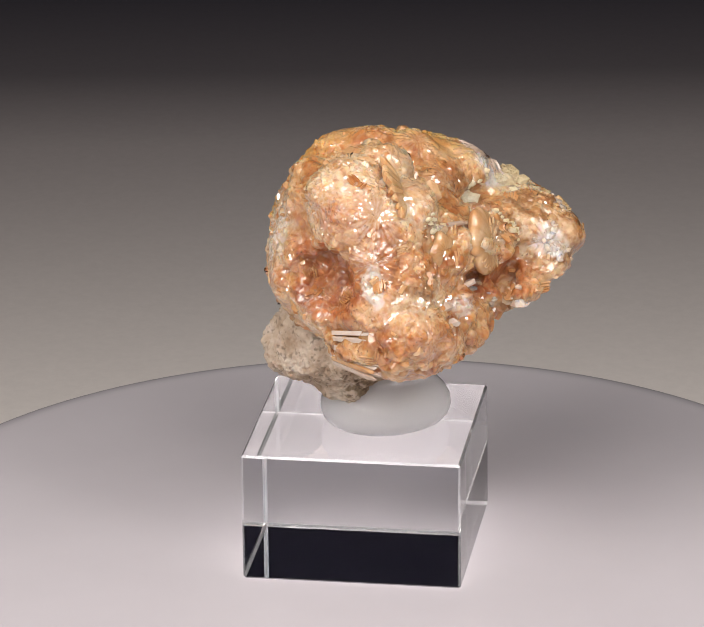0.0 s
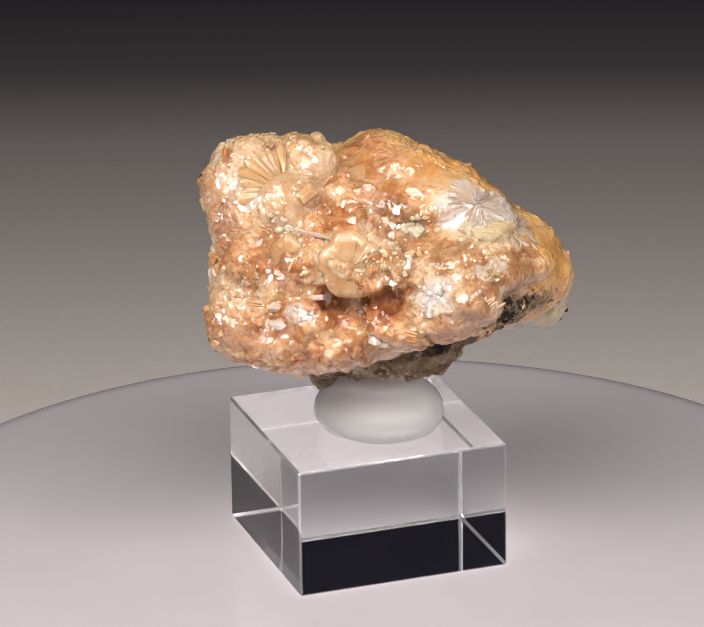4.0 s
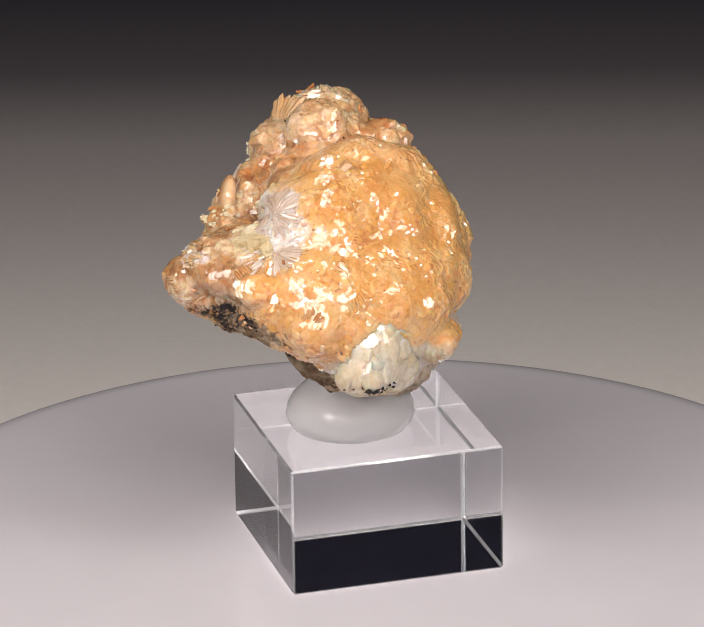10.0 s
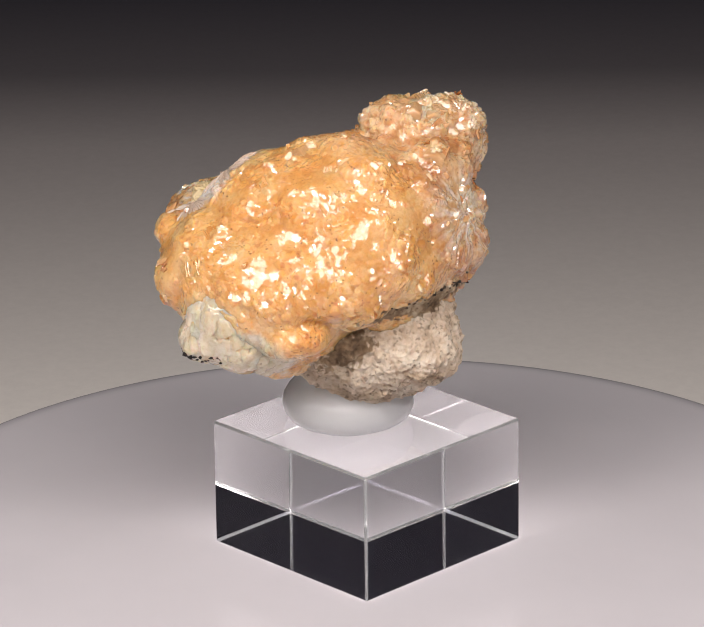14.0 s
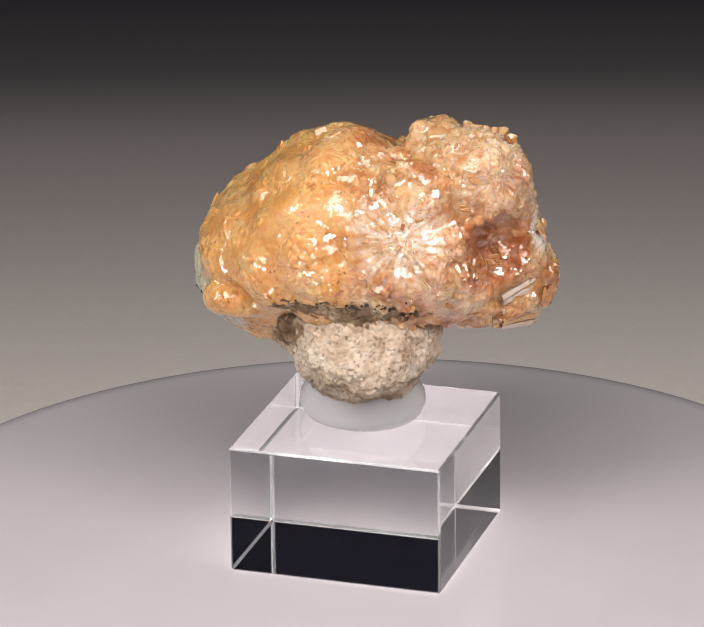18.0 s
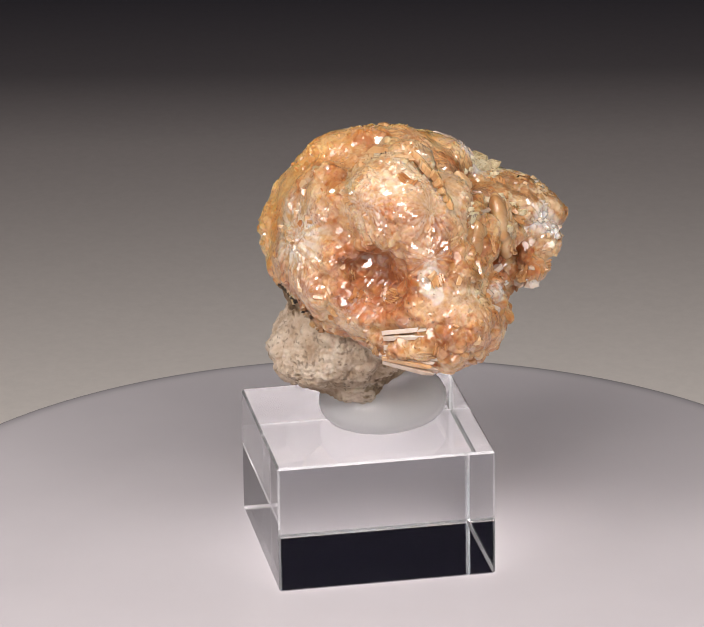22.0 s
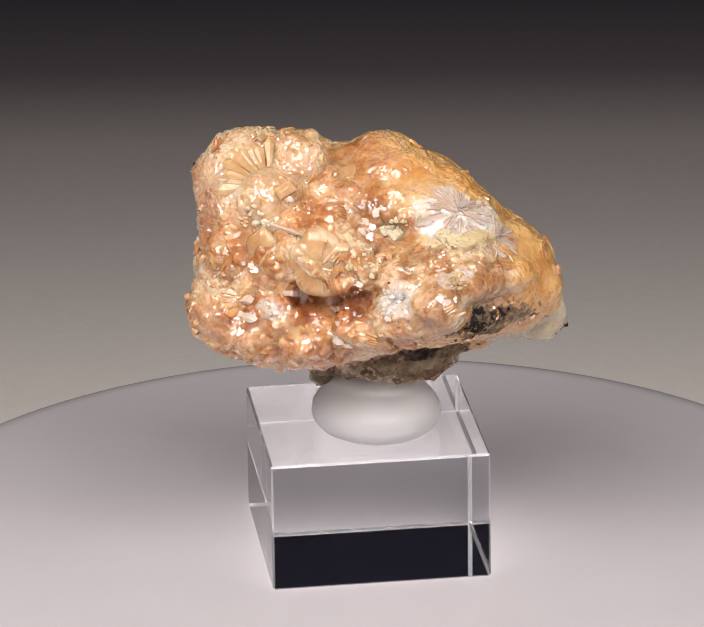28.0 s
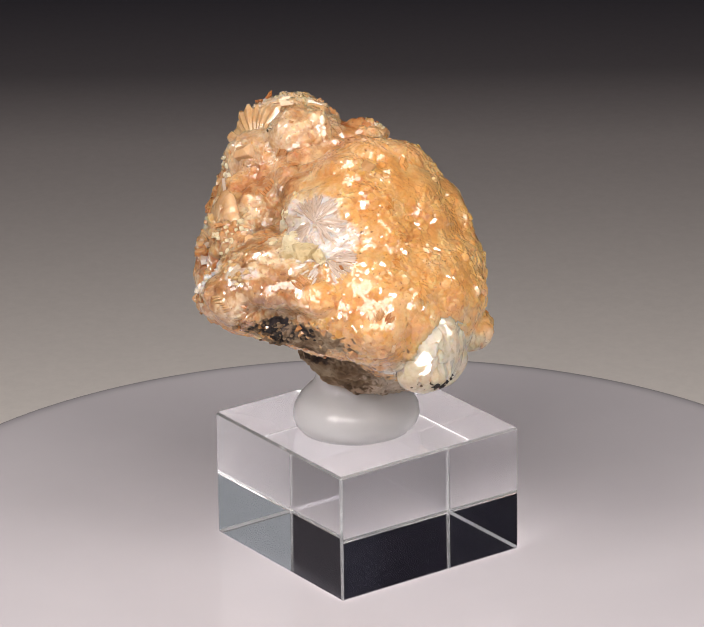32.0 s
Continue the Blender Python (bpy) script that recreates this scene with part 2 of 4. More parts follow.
# ---------------------------------------------------------------- glass block and gel
BLOCK_H = 0.0244


def glass_block():
    thing = tagged(new("glass_block"), "clear polished square glass block under the mineral", "display base")
    s, h, e = 0.0201, BLOCK_H, 0.00042
    bm = box_mesh((-s, -s, 0.00008), (s, s, h), e, 1)
    for f in bm.faces:
        f.material_index = 0 if max(abs(v) for v in f.normal) > 0.95 else 1
    bmesh.ops.rotate(bm, verts=bm.verts[:], cent=(0, 0, 0), matrix=Matrix.Rotation(radians(-98.67), 3, "Z"))
    block = part("block", bm, GLASS, thing)
    block.data.materials.append(ARRIS)
    block.visible_shadow = False   # clear glass lets the lamps through
    return thing


def gel_puck():
    thing = tagged(new("mounting_gel"), "clear squashed blob of mounting gel under the mineral", "mounting gel")
    prof = [(0, 0.0), (9.6, 0.0), (10.6, 0.5), (11.5, 1.6), (11.9, 3.0), (11.7, 4.5), (10.9, 6.0), (9.6, 7.4), (8.3, 8.6), (7.6, 10.0), (7.3, 11.6), (0, 12.4)]
    bm = lathe([(r * MM, z * MM) for r, z in prof], 72)
    for v in bm.verts:
        a = math.atan2(v.co.y, v.co.x)
        k = 1 + 0.025 * math.sin(2 * a + 0.6) + 0.015 * math.sin(3 * a + 2.0)
        v.co.x, v.co.y = v.co.x * k, v.co.y * k
    bmesh.ops.translate(bm, verts=bm.verts[:], vec=(3.5 * MM, 1.0 * MM, BLOCK_H + 0.00003))
    blob = part("gel_blob", bm, GEL, thing, smooth=True)
    blob.visible_shadow = False
    return thing


BLOCK, PUCK = glass_block(), gel_puck()


# ---------------------------------------------------------------- the mineral
RNG = np.random.default_rng(7)
LOBES = []


def lobe(name, centre, radii, style):
    """A rounded growth: an ellipsoid in millimetres that crystals or rock grain will cover."""
    shrink = 0.2 if style == "rock" else 0.35
    LOBES.append((name, np.array(centre, float), np.maximum(np.array(radii, float) - shrink, 1.0), style))


lobe("crystal_lobe", (9.0, 9.2, 57.0), (22.7, 20.4, 13.3), "druse")
lobe("crystal_lobe", (6.0, 9.9, 51.2), (13.7, 20.9, 12.4), "druse")
lobe("crystal_lobe", (-7.4, -10.3, 71.1), (6.5, 9.9, 6.9), "druse")
lobe("crystal_lobe", (-7.3, -1.7, 59.9), (9.5, 21.8, 15.8), "druse")
lobe("crystal_lobe", (2.4, -0.8, 62.7), (15.9, 22.9, 15.6), "druse")
lobe("crystal_lobe", (-2.0, -19.5, 72.9), (7.7, 11.5, 9.2), "druse")
lobe("crystal_lobe", (1.7, -19.4, 68.1), (10.9, 11.2, 10.9), "druse")
lobe("crystal_lobe", (2.5, -13.2, 77.0), (6.1, 6.0, 5.9), "druse")
lobe("crystal_lobe", (18.4, -5.8, 61.7), (9.7, 10.7, 6.3), "coarse")
lobe("crystal_lobe", (6.7, -12.1, 62.7), (14.5, 15.6, 11.1), "druse")
lobe("crystal_lobe", (6.6, 6.9, 70.6), (16.3, 11.4, 6.3), "druse")
lobe("crystal_lobe", (6.4, -23.8, 51.9), (8.6, 10.8, 9.8), "coarse")
lobe("crystal_lobe", (4.1, -21.9, 49.2), (11.4, 10.3, 5.8), "druse")
lobe("crystal_lobe", (4.4, -22.8, 57.5), (9.6, 9.9, 14.4), "druse")
lobe("crystal_lobe", (9.7, -11.4, 49.4), (10.2, 20.0, 9.0), "coarse")
lobe("crystal_lobe", (22.2, 6.4, 61.5), (15.6, 13.6, 6.3), "coarse")
lobe("crystal_lobe", (27.2, 2.0, 53.7), (7.4, 15.8, 4.1), "coarse")
lobe("crystal_lobe", (19.6, -4.7, 53.4), (10.7, 7.0, 7.8), "coarse")
lobe("crystal_lobe", (28.5, 16.6, 60.9), (5.1, 6.2, 3.6), "coarse")
lobe("crystal_lobe", (13.0, 10.9, 62.0), (14.6, 12.8, 12.0), "druse")
lobe("crystal_lobe", (10.9, 28.9, 49.9), (6.9, 4.4, 6.9), "milk")
lobe("crystal_lobe", (12.9, 18.9, 49.4), (8.6, 14.3, 5.5), "druse")
lobe("rock_lobe", (-3.0, -2.0, 43.6), (13.0, 12.6, 10.9), "rock")
lobe("rock_lobe", (-9.4, -1.0, 40.5), (8.8, 10.6, 7.0), "rock")
lobe("rock_lobe", (0.0, 2.5, 42.0), (14.4, 11.1, 10.2), "rock")
lobe("rock_lobe", (4.2, 6.0, 45.8), (14.1, 12.4, 12.0), "rock")
lobe("crystal_lobe", (17.1, 15.2, 57.4), (13.9, 15.2, 10.9), "druse")
lobe("crystal_lobe", (-1.4, 22.5, 48.4), (6.2, 7.0, 4.1), "druse")
lobe("crystal_lobe", (-0.9, 4.5, 71.8), (10.1, 8.0, 7.1), "druse")
lobe("crystal_lobe", (-10.9, -12.5, 57.8), (5.6, 6.6, 7.1), "druse")
lobe("crystal_lobe", (30.2, 1.0, 56.3), (8.3, 10.0, 4.7), "coarse")
lobe("crystal_lobe", (12.3, -17.6, 52.4), (7.9, 7.7, 9.7), "coarse")
lobe("crystal_lobe", (14.1, -8.2, 48.6), (9.4, 15.4, 6.0), "coarse")
lobe("rock_lobe", (-4.0, 0.8, 35.5), (7.6, 9.2, 5.2), "rock")
lobe("crystal_lobe", (7.9, 25.2, 45.5), (5.6, 6.4, 4.6), "milk")
lobe("crystal_lobe", (14.4, 29.4, 46.4), (5.0, 4.6, 4.4), "milk")
lobe("crystal_lobe", (10.7, 23.6, 54.7), (16.4, 8.4, 9.9), "druse")
lobe("crystal_lobe", (8.2, -19.7, 72.3), (5.3, 6.2, 5.3), "druse")
lobe("crystal_lobe", (35.2, 2.9, 59.2), (5.6, 5.4, 4.7), "coarse")
lobe("crystal_lobe", (-8.3, 12.9, 55.8), (5.9, 8.8, 7.0), "druse")
lobe("crystal_lobe", (2.3, 2.3, 75.5), (7.2, 6.1, 4.2), "druse")
lobe("crystal_lobe", (11.0, -0.1, 71.4), (7.8, 6.3, 4.7), "druse")
lobe("rock_lobe", (-10.4, 0.5, 35.3), (3.2, 2.9, 3.0), "rock")
lobe("crystal_lobe", (1.7, -13.8, 55.0), (14.5, 14.1, 10.6), "druse")
lobe("crystal_lobe", (4.8, 15.6, 44.2), (6.0, 12.4, 6.2), "druse")
lobe("crystal_lobe", (-9.2, -8.7, 75.0), (4.0, 3.6, 3.4), "druse")
lobe("crystal_lobe", (21.8, 26.5, 55.6), (5.0, 4.4, 5.1), "druse")
lobe("crystal_lobe", (-12.8, -2.0, 57.5), (4.7, 16.3, 6.3), "druse")
lobe("crystal_lobe", (11.7, -5.8, 72.8), (2.6, 2.9, 2.6), "druse")
lobe("crystal_lobe", (-6.0, -21.9, 76.6), (3.6, 4.6, 3.8), "druse")
lobe("rock_lobe", (-0.2, 4.3, 37.1), (9.5, 8.1, 6.2), "rock")
lobe("crystal_lobe", (7.7, 5.1, 73.1), (7.8, 7.8, 5.4), "druse")
lobe("crystal_lobe", (-13.6, 8.4, 61.4), (3.0, 4.0, 4.8), "druse")
lobe("crystal_lobe", (19.1, -14.9, 63.6), (4.2, 4.2, 3.7), "druse")
lobe("rock_lobe", (-14.9, -2.2, 39.0), (3.0, 4.4, 3.6), "rock")
lobe("crystal_lobe", (-10.8, -18.0, 63.8), (3.0, 3.3, 3.0), "druse")
lobe("rock_lobe", (-2.6, 3.3, 32.7), (3.7, 3.4, 2.9), "rock")
lobe("rock_lobe", (-3.9, -6.0, 34.3), (4.5, 3.6, 3.4), "rock")

# colour zones of the mineral: tone, centre and radii in millimetres, the first that fits wins
ZONES = []


def zone(tone, centre, radii, only=""):
    ZONES.append((tone, np.array(centre, float), np.array(radii, float), only))


zone("black", (32, 12.5, 54.0), (4.0, 4.8, 1.8))
zone("black", (18, 6, 43.6), (4.0, 4.5, 1.5))
zone("milky", (9, 30, 44.8), (14.0, 12.0, 6.2))
zone("matrix", (16, 5, 41.0), (9.0, 12.0, 6.0))
zone("matrix", (29, 15, 53.0), (10.0, 9.0, 3.2))
zone("matrix", (6, -8, 35.0), (9.0, 7.0, 4.0))
zone("matrix", (-13, 1, 51.0), (6.0, 14.0, 2.0))
zone("matrix", (-4, 13, 44.0), (7.0, 4.0, 4.0), "rock")
# hollows: iron red, plus their scattered light and shade put into the colour
zone("shaded_rust", (-4.5, -22.0, 61.0), (9.5, 9.0, 8.5))
zone("shaded_rust", (20, -12.5, 57.0), (10.5, 9.0, 5.2))
zone("whitish", (22.5, 11.5, 70.0), (5.0, 8.5, 6.0))
zone("whitish", (33.5, -4.0, 60.0), (4.0, 3.2, 3.2))
zone("whitish", (17.6, -22.0, 55.2), (3.2, 3.2, 1.6))
zone("whitish", (17.5, -12.3, 55.6), (2.5, 3.0, 2.2))
zone("whitish", (1.5, -31.5, 62.5), (1.8, 3.0, 4.8))
zone("whitish", (36.0, 6.0, 64.0), (3.0, 3.5, 1.6))
zone("pale", (21, -14.5, 66.0), (5.0, 6.0, 5.0))
zone("pale", (3, -20, 78.0), (13.0, 11.0, 8.0))
zone("pale", (-14, -8, 65.5), (6.0, 7.0, 6.5))
zone("tawny", (32, 4, 61.0), (11.0, 15.0, 8.0))
zone("tawny", (16, -4, 67.0), (8.0, 7.0, 6.5))
zone("tawny", (9, -29, 60.0), (6.0, 5.0, 3.5))
zone("peach", (10, -28, 60.0), (60, 32.0, 60))
zone("orange", (0, 0, 50.0), (99, 99, 99))


# open hollows: centre and radii
HOLLOWS = []


def hollow(centre, radii):
    HOLLOWS.append((np.array(centre, float), np.array(radii, float)))


hollow((-7.8, -26.2, 61.2), (6.6, 6.6, 7.0))
hollow((22.5, -15.5, 56.6), (6.0, 6.0, 3.6))
hollow((25.5, -9.5, 56.6), (2.6, 3.4, 4.6))
hollow((9.0, -5.6, 79.4), (9.0, 2.8, 4.2))
hollow((22.0, -4.6, 69.0), (4.0, 2.0, 5.5))
hollow((17.5, -25.5, 69.2), (4.5, 5.5, 1.8))

# sprays: centres from which blades radiate over the surface, how far, how pale, and how high they bulge
POLES = []


def spray(centre, reach, pale=0.3, bulge=0.8):
    POLES.append((np.array(centre, float), reach, pale, bulge))


spray((6.0, -22.4, 76.9), 10.5, 0.22, 0.2)
spray((8.3, -12.3, 77.1), 5.0, 0.25, 0.8)
spray((2.0, -29.5, 75.0), 7.0, 0.35, 0.6)
spray((-7.0, -25.0, 76.0), 8.0, 0.35, 0.6)
spray((1.4, 3.3, 79.3), 5.0, 0.2, 0.8)
spray((9.7, 2.0, 77.4), 4.5, 0.2, 0.8)
spray((13.8, -7.2, 72.3), 4.0, 0.2, 1.0)
spray((6.0, -31.0, 58.0), 5.0, 0.3, 0.6)
spray((1.5, -30.5, 66.6), 4.5, 0.45, 0.8)
spray((11.0, -32.0, 52.0), 4.5, 0.2, 0.7)
spray((15.6, -27.7, 49.8), 4.0, 0.2, 0.8)
spray((-14.5, -9.0, 65.2), 10.0, 0.7, 0.7)
spray((-15.5, -14.5, 57.0), 4.5, 0.3, 0.8)
spray((-9.8, -21.0, 54.2), 4.5, 0.3, 0.8)
spray((21.5, 8.0, 72.0), 7.0, 0.42, 0.5)
spray((24.5, 14.5, 67.5), 7.0, 0.42, 0.5)
spray((-13.0, 10.0, 60.0), 6.0, 0.1, 0.5)
spray((-4.9, 6.4, 77.9), 5.0, 0.15, 0.6)
spray((33.0, -3.6, 60.0), 4.0, 0.55, 0.6)
spray((22.8, -4.3, 66.5), 3.5, 0.15, 0.6)


def smooth_step(x):
    x = np.clip(x, 0, 1)
    return x * x * (3 - 2 * x)


def noise_at(points, size):
    return np.array([noise.noise(Vector(p)) for p in (points / size).tolist()])


def noise_vectors(points, size):
    return np.array([noise.noise_vector(Vector(p))[:] for p in (points / size).tolist()])


def cell_at(points, size):
    """Distance to the nearest of many scattered centres, in cells."""
    return np.array([noise.voronoi(Vector(p))[0][0] for p in (points / size).tolist()])


def ellipsoid(points, c, r):
    """About how far each point lies outside an ellipsoid."""
    q = (points - c) / r
    k = np.sqrt((q * q).sum(1)) + 1e-9
    g = np.sqrt(((q / r) ** 2).sum(1)) + 1e-9
    return k * (k - 1) / g


def field(points, styles):
    """Distance to the blended growths of these styles, hollows cut out; negative inside."""
    blend = 0.45
    total = np.zeros(len(points))
    for _, c, r, style in LOBES:
        if style in styles:
            total += np.exp(np.clip(-ellipsoid(points, c, r) / blend, -60, 60))
    f = -blend * np.log(total + 1e-30)
    if "rock" not in styles:
        for c, r in HOLLOWS:
            cut = -ellipsoid(points, c, r)
            h = np.clip(0.5 + 0.5 * (cut - f) / 1.4, 0, 1)
            f = f * (1 - h) + cut * h + 1.4 * h * (1 - h)
    return f


def surface_net(styles, step):
    """Quads over the zero surface of the field."""
    boxes = [(c - r, c + r) for _, c, r, style in LOBES if style in styles]
    lo = np.min([q[0] for q in boxes], 0) - 2 * step
    hi = np.max([q[1] for q in boxes], 0) + 2 * step
    n = np.ceil((hi - lo) / step).astype(int) + 1
    grid = np.stack(np.meshgrid(*[np.arange(k) for k in n], indexing="ij"), -1)
    f = field(grid.reshape(-1, 3) * step + lo, styles).reshape(n)
    total, count = np.zeros((*(n - 1), 3)), np.zeros(n - 1)
    corners = list(itertools.product((0, 1), repeat=3))
    cut = lambda k: f[tuple(slice(o, o + m - 1) for o, m in zip(k, n))]
    for p, q in itertools.combinations(corners, 2):
        if sum(abs(i - j) for i, j in zip(p, q)) == 1:
            fp, fq = cut(p), cut(q)
            cross = (fp < 0) != (fq < 0)
            t = np.where(cross, fp / np.where(cross, fp - fq, 1), 0)
            total += np.where(cross[..., None], np.array(p) + t[..., None] * (np.array(q) - np.array(p)), 0)
            count += cross
    live = count > 0
    ids = np.full(n - 1, -1)
    ids[live] = np.arange(live.sum())
    cells = np.argwhere(live)
    verts = (cells + total[live] / count[live][:, None]) * step + lo
    quads = []
    for axis in range(3):
        u, w = [(1, 2), (2, 0), (0, 1)][axis]
        ahead = [slice(0, m) for m in n]
        ahead[axis] = slice(1, n[axis])
        back = [slice(0, m) for m in n]
        back[axis] = slice(0, n[axis] - 1)
        inside, beyond = f[tuple(back)] < 0, f[tuple(ahead)] < 0
        for flip in (False, True):
            at = np.argwhere(inside & ~beyond if not flip else ~inside & beyond)
            ring = []
            for du, dw in ((-1, -1), (0, -1), (0, 0), (-1, 0)):
                k = at.copy()
                k[:, u] += du
                k[:, w] += dw
                ring.append(ids[tuple(k.T)])
            quad = np.stack(ring, 1)
            quads.append(quad[:, ::-1] if flip else quad)
    return verts, np.concatenate(quads)


def split_quads(verts, quads):
    """Each quad into four; also every new edge point's place."""
    edges = np.sort(np.concatenate([quads[:, [k, (k + 1) % 4]] for k in range(4)]), 1)
    uniq, back = np.unique(edges, axis=0, return_inverse=True)
    back = back.reshape(4, -1).T
    n, m = len(verts), len(uniq)
    out = np.concatenate([verts, verts[uniq].mean(1), verts[quads].mean(1)])
    e, c = back + n, np.arange(len(quads)) + n + m
    return out, np.concatenate([np.stack([quads[:, k], e[:, k], c, e[:, (k + 3) % 4]], 1) for k in range(4)])


def vertex_normals(verts, quads):
    face = np.cross(verts[quads[:, 2]] - verts[quads[:, 0]], verts[quads[:, 3]] - verts[quads[:, 1]])
    out = np.stack([np.bincount(quads.ravel(), np.repeat(face[:, k], 4), len(verts)) for k in range(3)], 1)
    return out / (np.linalg.norm(out, axis=1, keepdims=True) + 1e-12)


def relaxed(verts, quads):
    ends = np.concatenate([quads[:, [k, (k + 1) % 4]] for k in range(4)])
    ends = np.concatenate([ends, ends[:, ::-1]])
    n = np.bincount(ends[:, 0], minlength=len(verts))[:, None] + 1e-9
    mean = np.stack([np.bincount(ends[:, 0], verts[ends[:, 1], k], len(verts)) for k in range(3)], 1) / n
    return verts * 0.4 + mean * 0.6


def settled(verts, quads, styles, rounds):
    """Vertices drawn onto the zero surface along their normals."""
    for _ in range(rounds):
        n = vertex_normals(verts, quads)
        f0, f1 = field(verts, styles), field(verts + n * 0.1, styles)
        slope = np.maximum((f1 - f0) / 0.1, 0.3)
        verts = verts - n * np.clip(f0 / slope, -0.5, 0.5)[:, None]
    return verts


def across(normal, way):
    """Unit vectors in the surface along way, and those square to them."""
    u = way - normal * (way * normal).sum(1, keepdims=True)
    u /= np.linalg.norm(u, axis=1, keepdims=True) + 1e-9
    return u, np.cross(normal, u)


def coarseness(points):
    """Width of the crystal ends at each place: larger where the nearest growth is a coarse one."""
    fine, rough = field(points, ("druse",)), field(points, ("coarse",))
    milk = field(points, ("milk",)) < 0.3
    return np.where(milk, 3.6, np.where(rough < fine - 0.2, 2.0, 1.75))


def crystal_ends(points, normals, roots, root_normals):
    """Height of the packed, flat or ridged ends of the blades over the surface, a number for each blade, and the way its faces look."""
    size = coarseness(roots) * RNG.lognormal(0, 0.32, len(roots))
    key = np.floor(roots / (size * 0.95)[:, None]).astype(int)
    order = RNG.permutation(len(roots))
    _, first = np.unique(key[order], axis=0, return_index=True)
    pick = order[first]
    s, n, r = roots[pick], root_normals[pick], size[pick]
    flow = noise_vectors(s, 9.0) + np.array([0.25, 0.35, 0.5])
    stretch = np.full(len(s), 1.35)
    for centre, reach, _, _ in POLES:
        away = s - centre
        near = np.linalg.norm(away, axis=1) < reach
        flow[near], stretch[near] = away[near], 3.0
        r[near] *= 0.62
    u, w = across(n, flow)
    lean = noise_vectors(s, 3.2) * 1.5 + RNG.normal(0, 0.17, s.shape)
    lean = lean * np.where(field(s, ("milk",)) < 0.3, 0.5, 1.0)[:, None]
    tilt_u, tilt_w = (lean * u).sum(1), (lean * w).sum(1)
    calm = smooth_step(0.55 + (field(s, ("milk",)) < 0.3) + 1.1 * noise_at(s, 6.0) + 0.5 * noise_at(s, 2.4)) * 0.85 + 0.15
    rise = RNG.normal(0, 0.22, len(s)) * r
    ridge = RNG.uniform(0, 1, len(s)) < 0.45
    skew = RNG.uniform(-0.6, 0.6, len(s))
    tree = kdtree.KDTree(len(s))
    for i, p in enumerate(s.tolist()):
        tree.insert(p, i)
    tree.balance()
    count = 9
    near = np.array([[hit[1] for hit in tree.find_n(p, count)] for p in points.tolist()])
    best, who, facing = np.full(len(points), -1e9), np.zeros(len(points), int), np.zeros(points.shape)
    for k in range(count):
        i = near[:, k]
        d = points - s[i]
        b = (d * w[i]).sum(1)
        a = (d * u[i]).sum(1) + skew[i] * b
        half_u, half_w = 0.50 * r[i] * stretch[i], 0.36 * r[i]
        h = rise[i] + tilt_u[i] * a + tilt_w[i] * b - 0.9 * np.maximum(0, np.abs(a) - half_u) - 1.3 * np.maximum(0, np.abs(b) - half_w)
        h -= np.where(ridge[i], 0.42 * np.abs(b), 0)
        better = h > best
        slope_u = tilt_u[i] - 0.9 * np.sign(a) * (np.abs(a) > half_u)
        slope_w = tilt_w[i] - np.sign(b) * (1.3 * (np.abs(b) > half_w) + 0.42 * ridge[i]) + skew[i] * slope_u
        k_u, k_w = (calm[i] * slope_u)[:, None], (calm[i] * slope_w)[:, None]
        best[better], who[better] = h[better], i[better]
        facing[better] = (n[i] - u[i] * k_u - w[i] * k_w)[better]
    facing /= np.linalg.norm(facing, axis=1, keepdims=True)
    return np.clip(best, -0.8, 1.0) * calm[who], RNG.uniform(0, 1, len(s))[who], facing


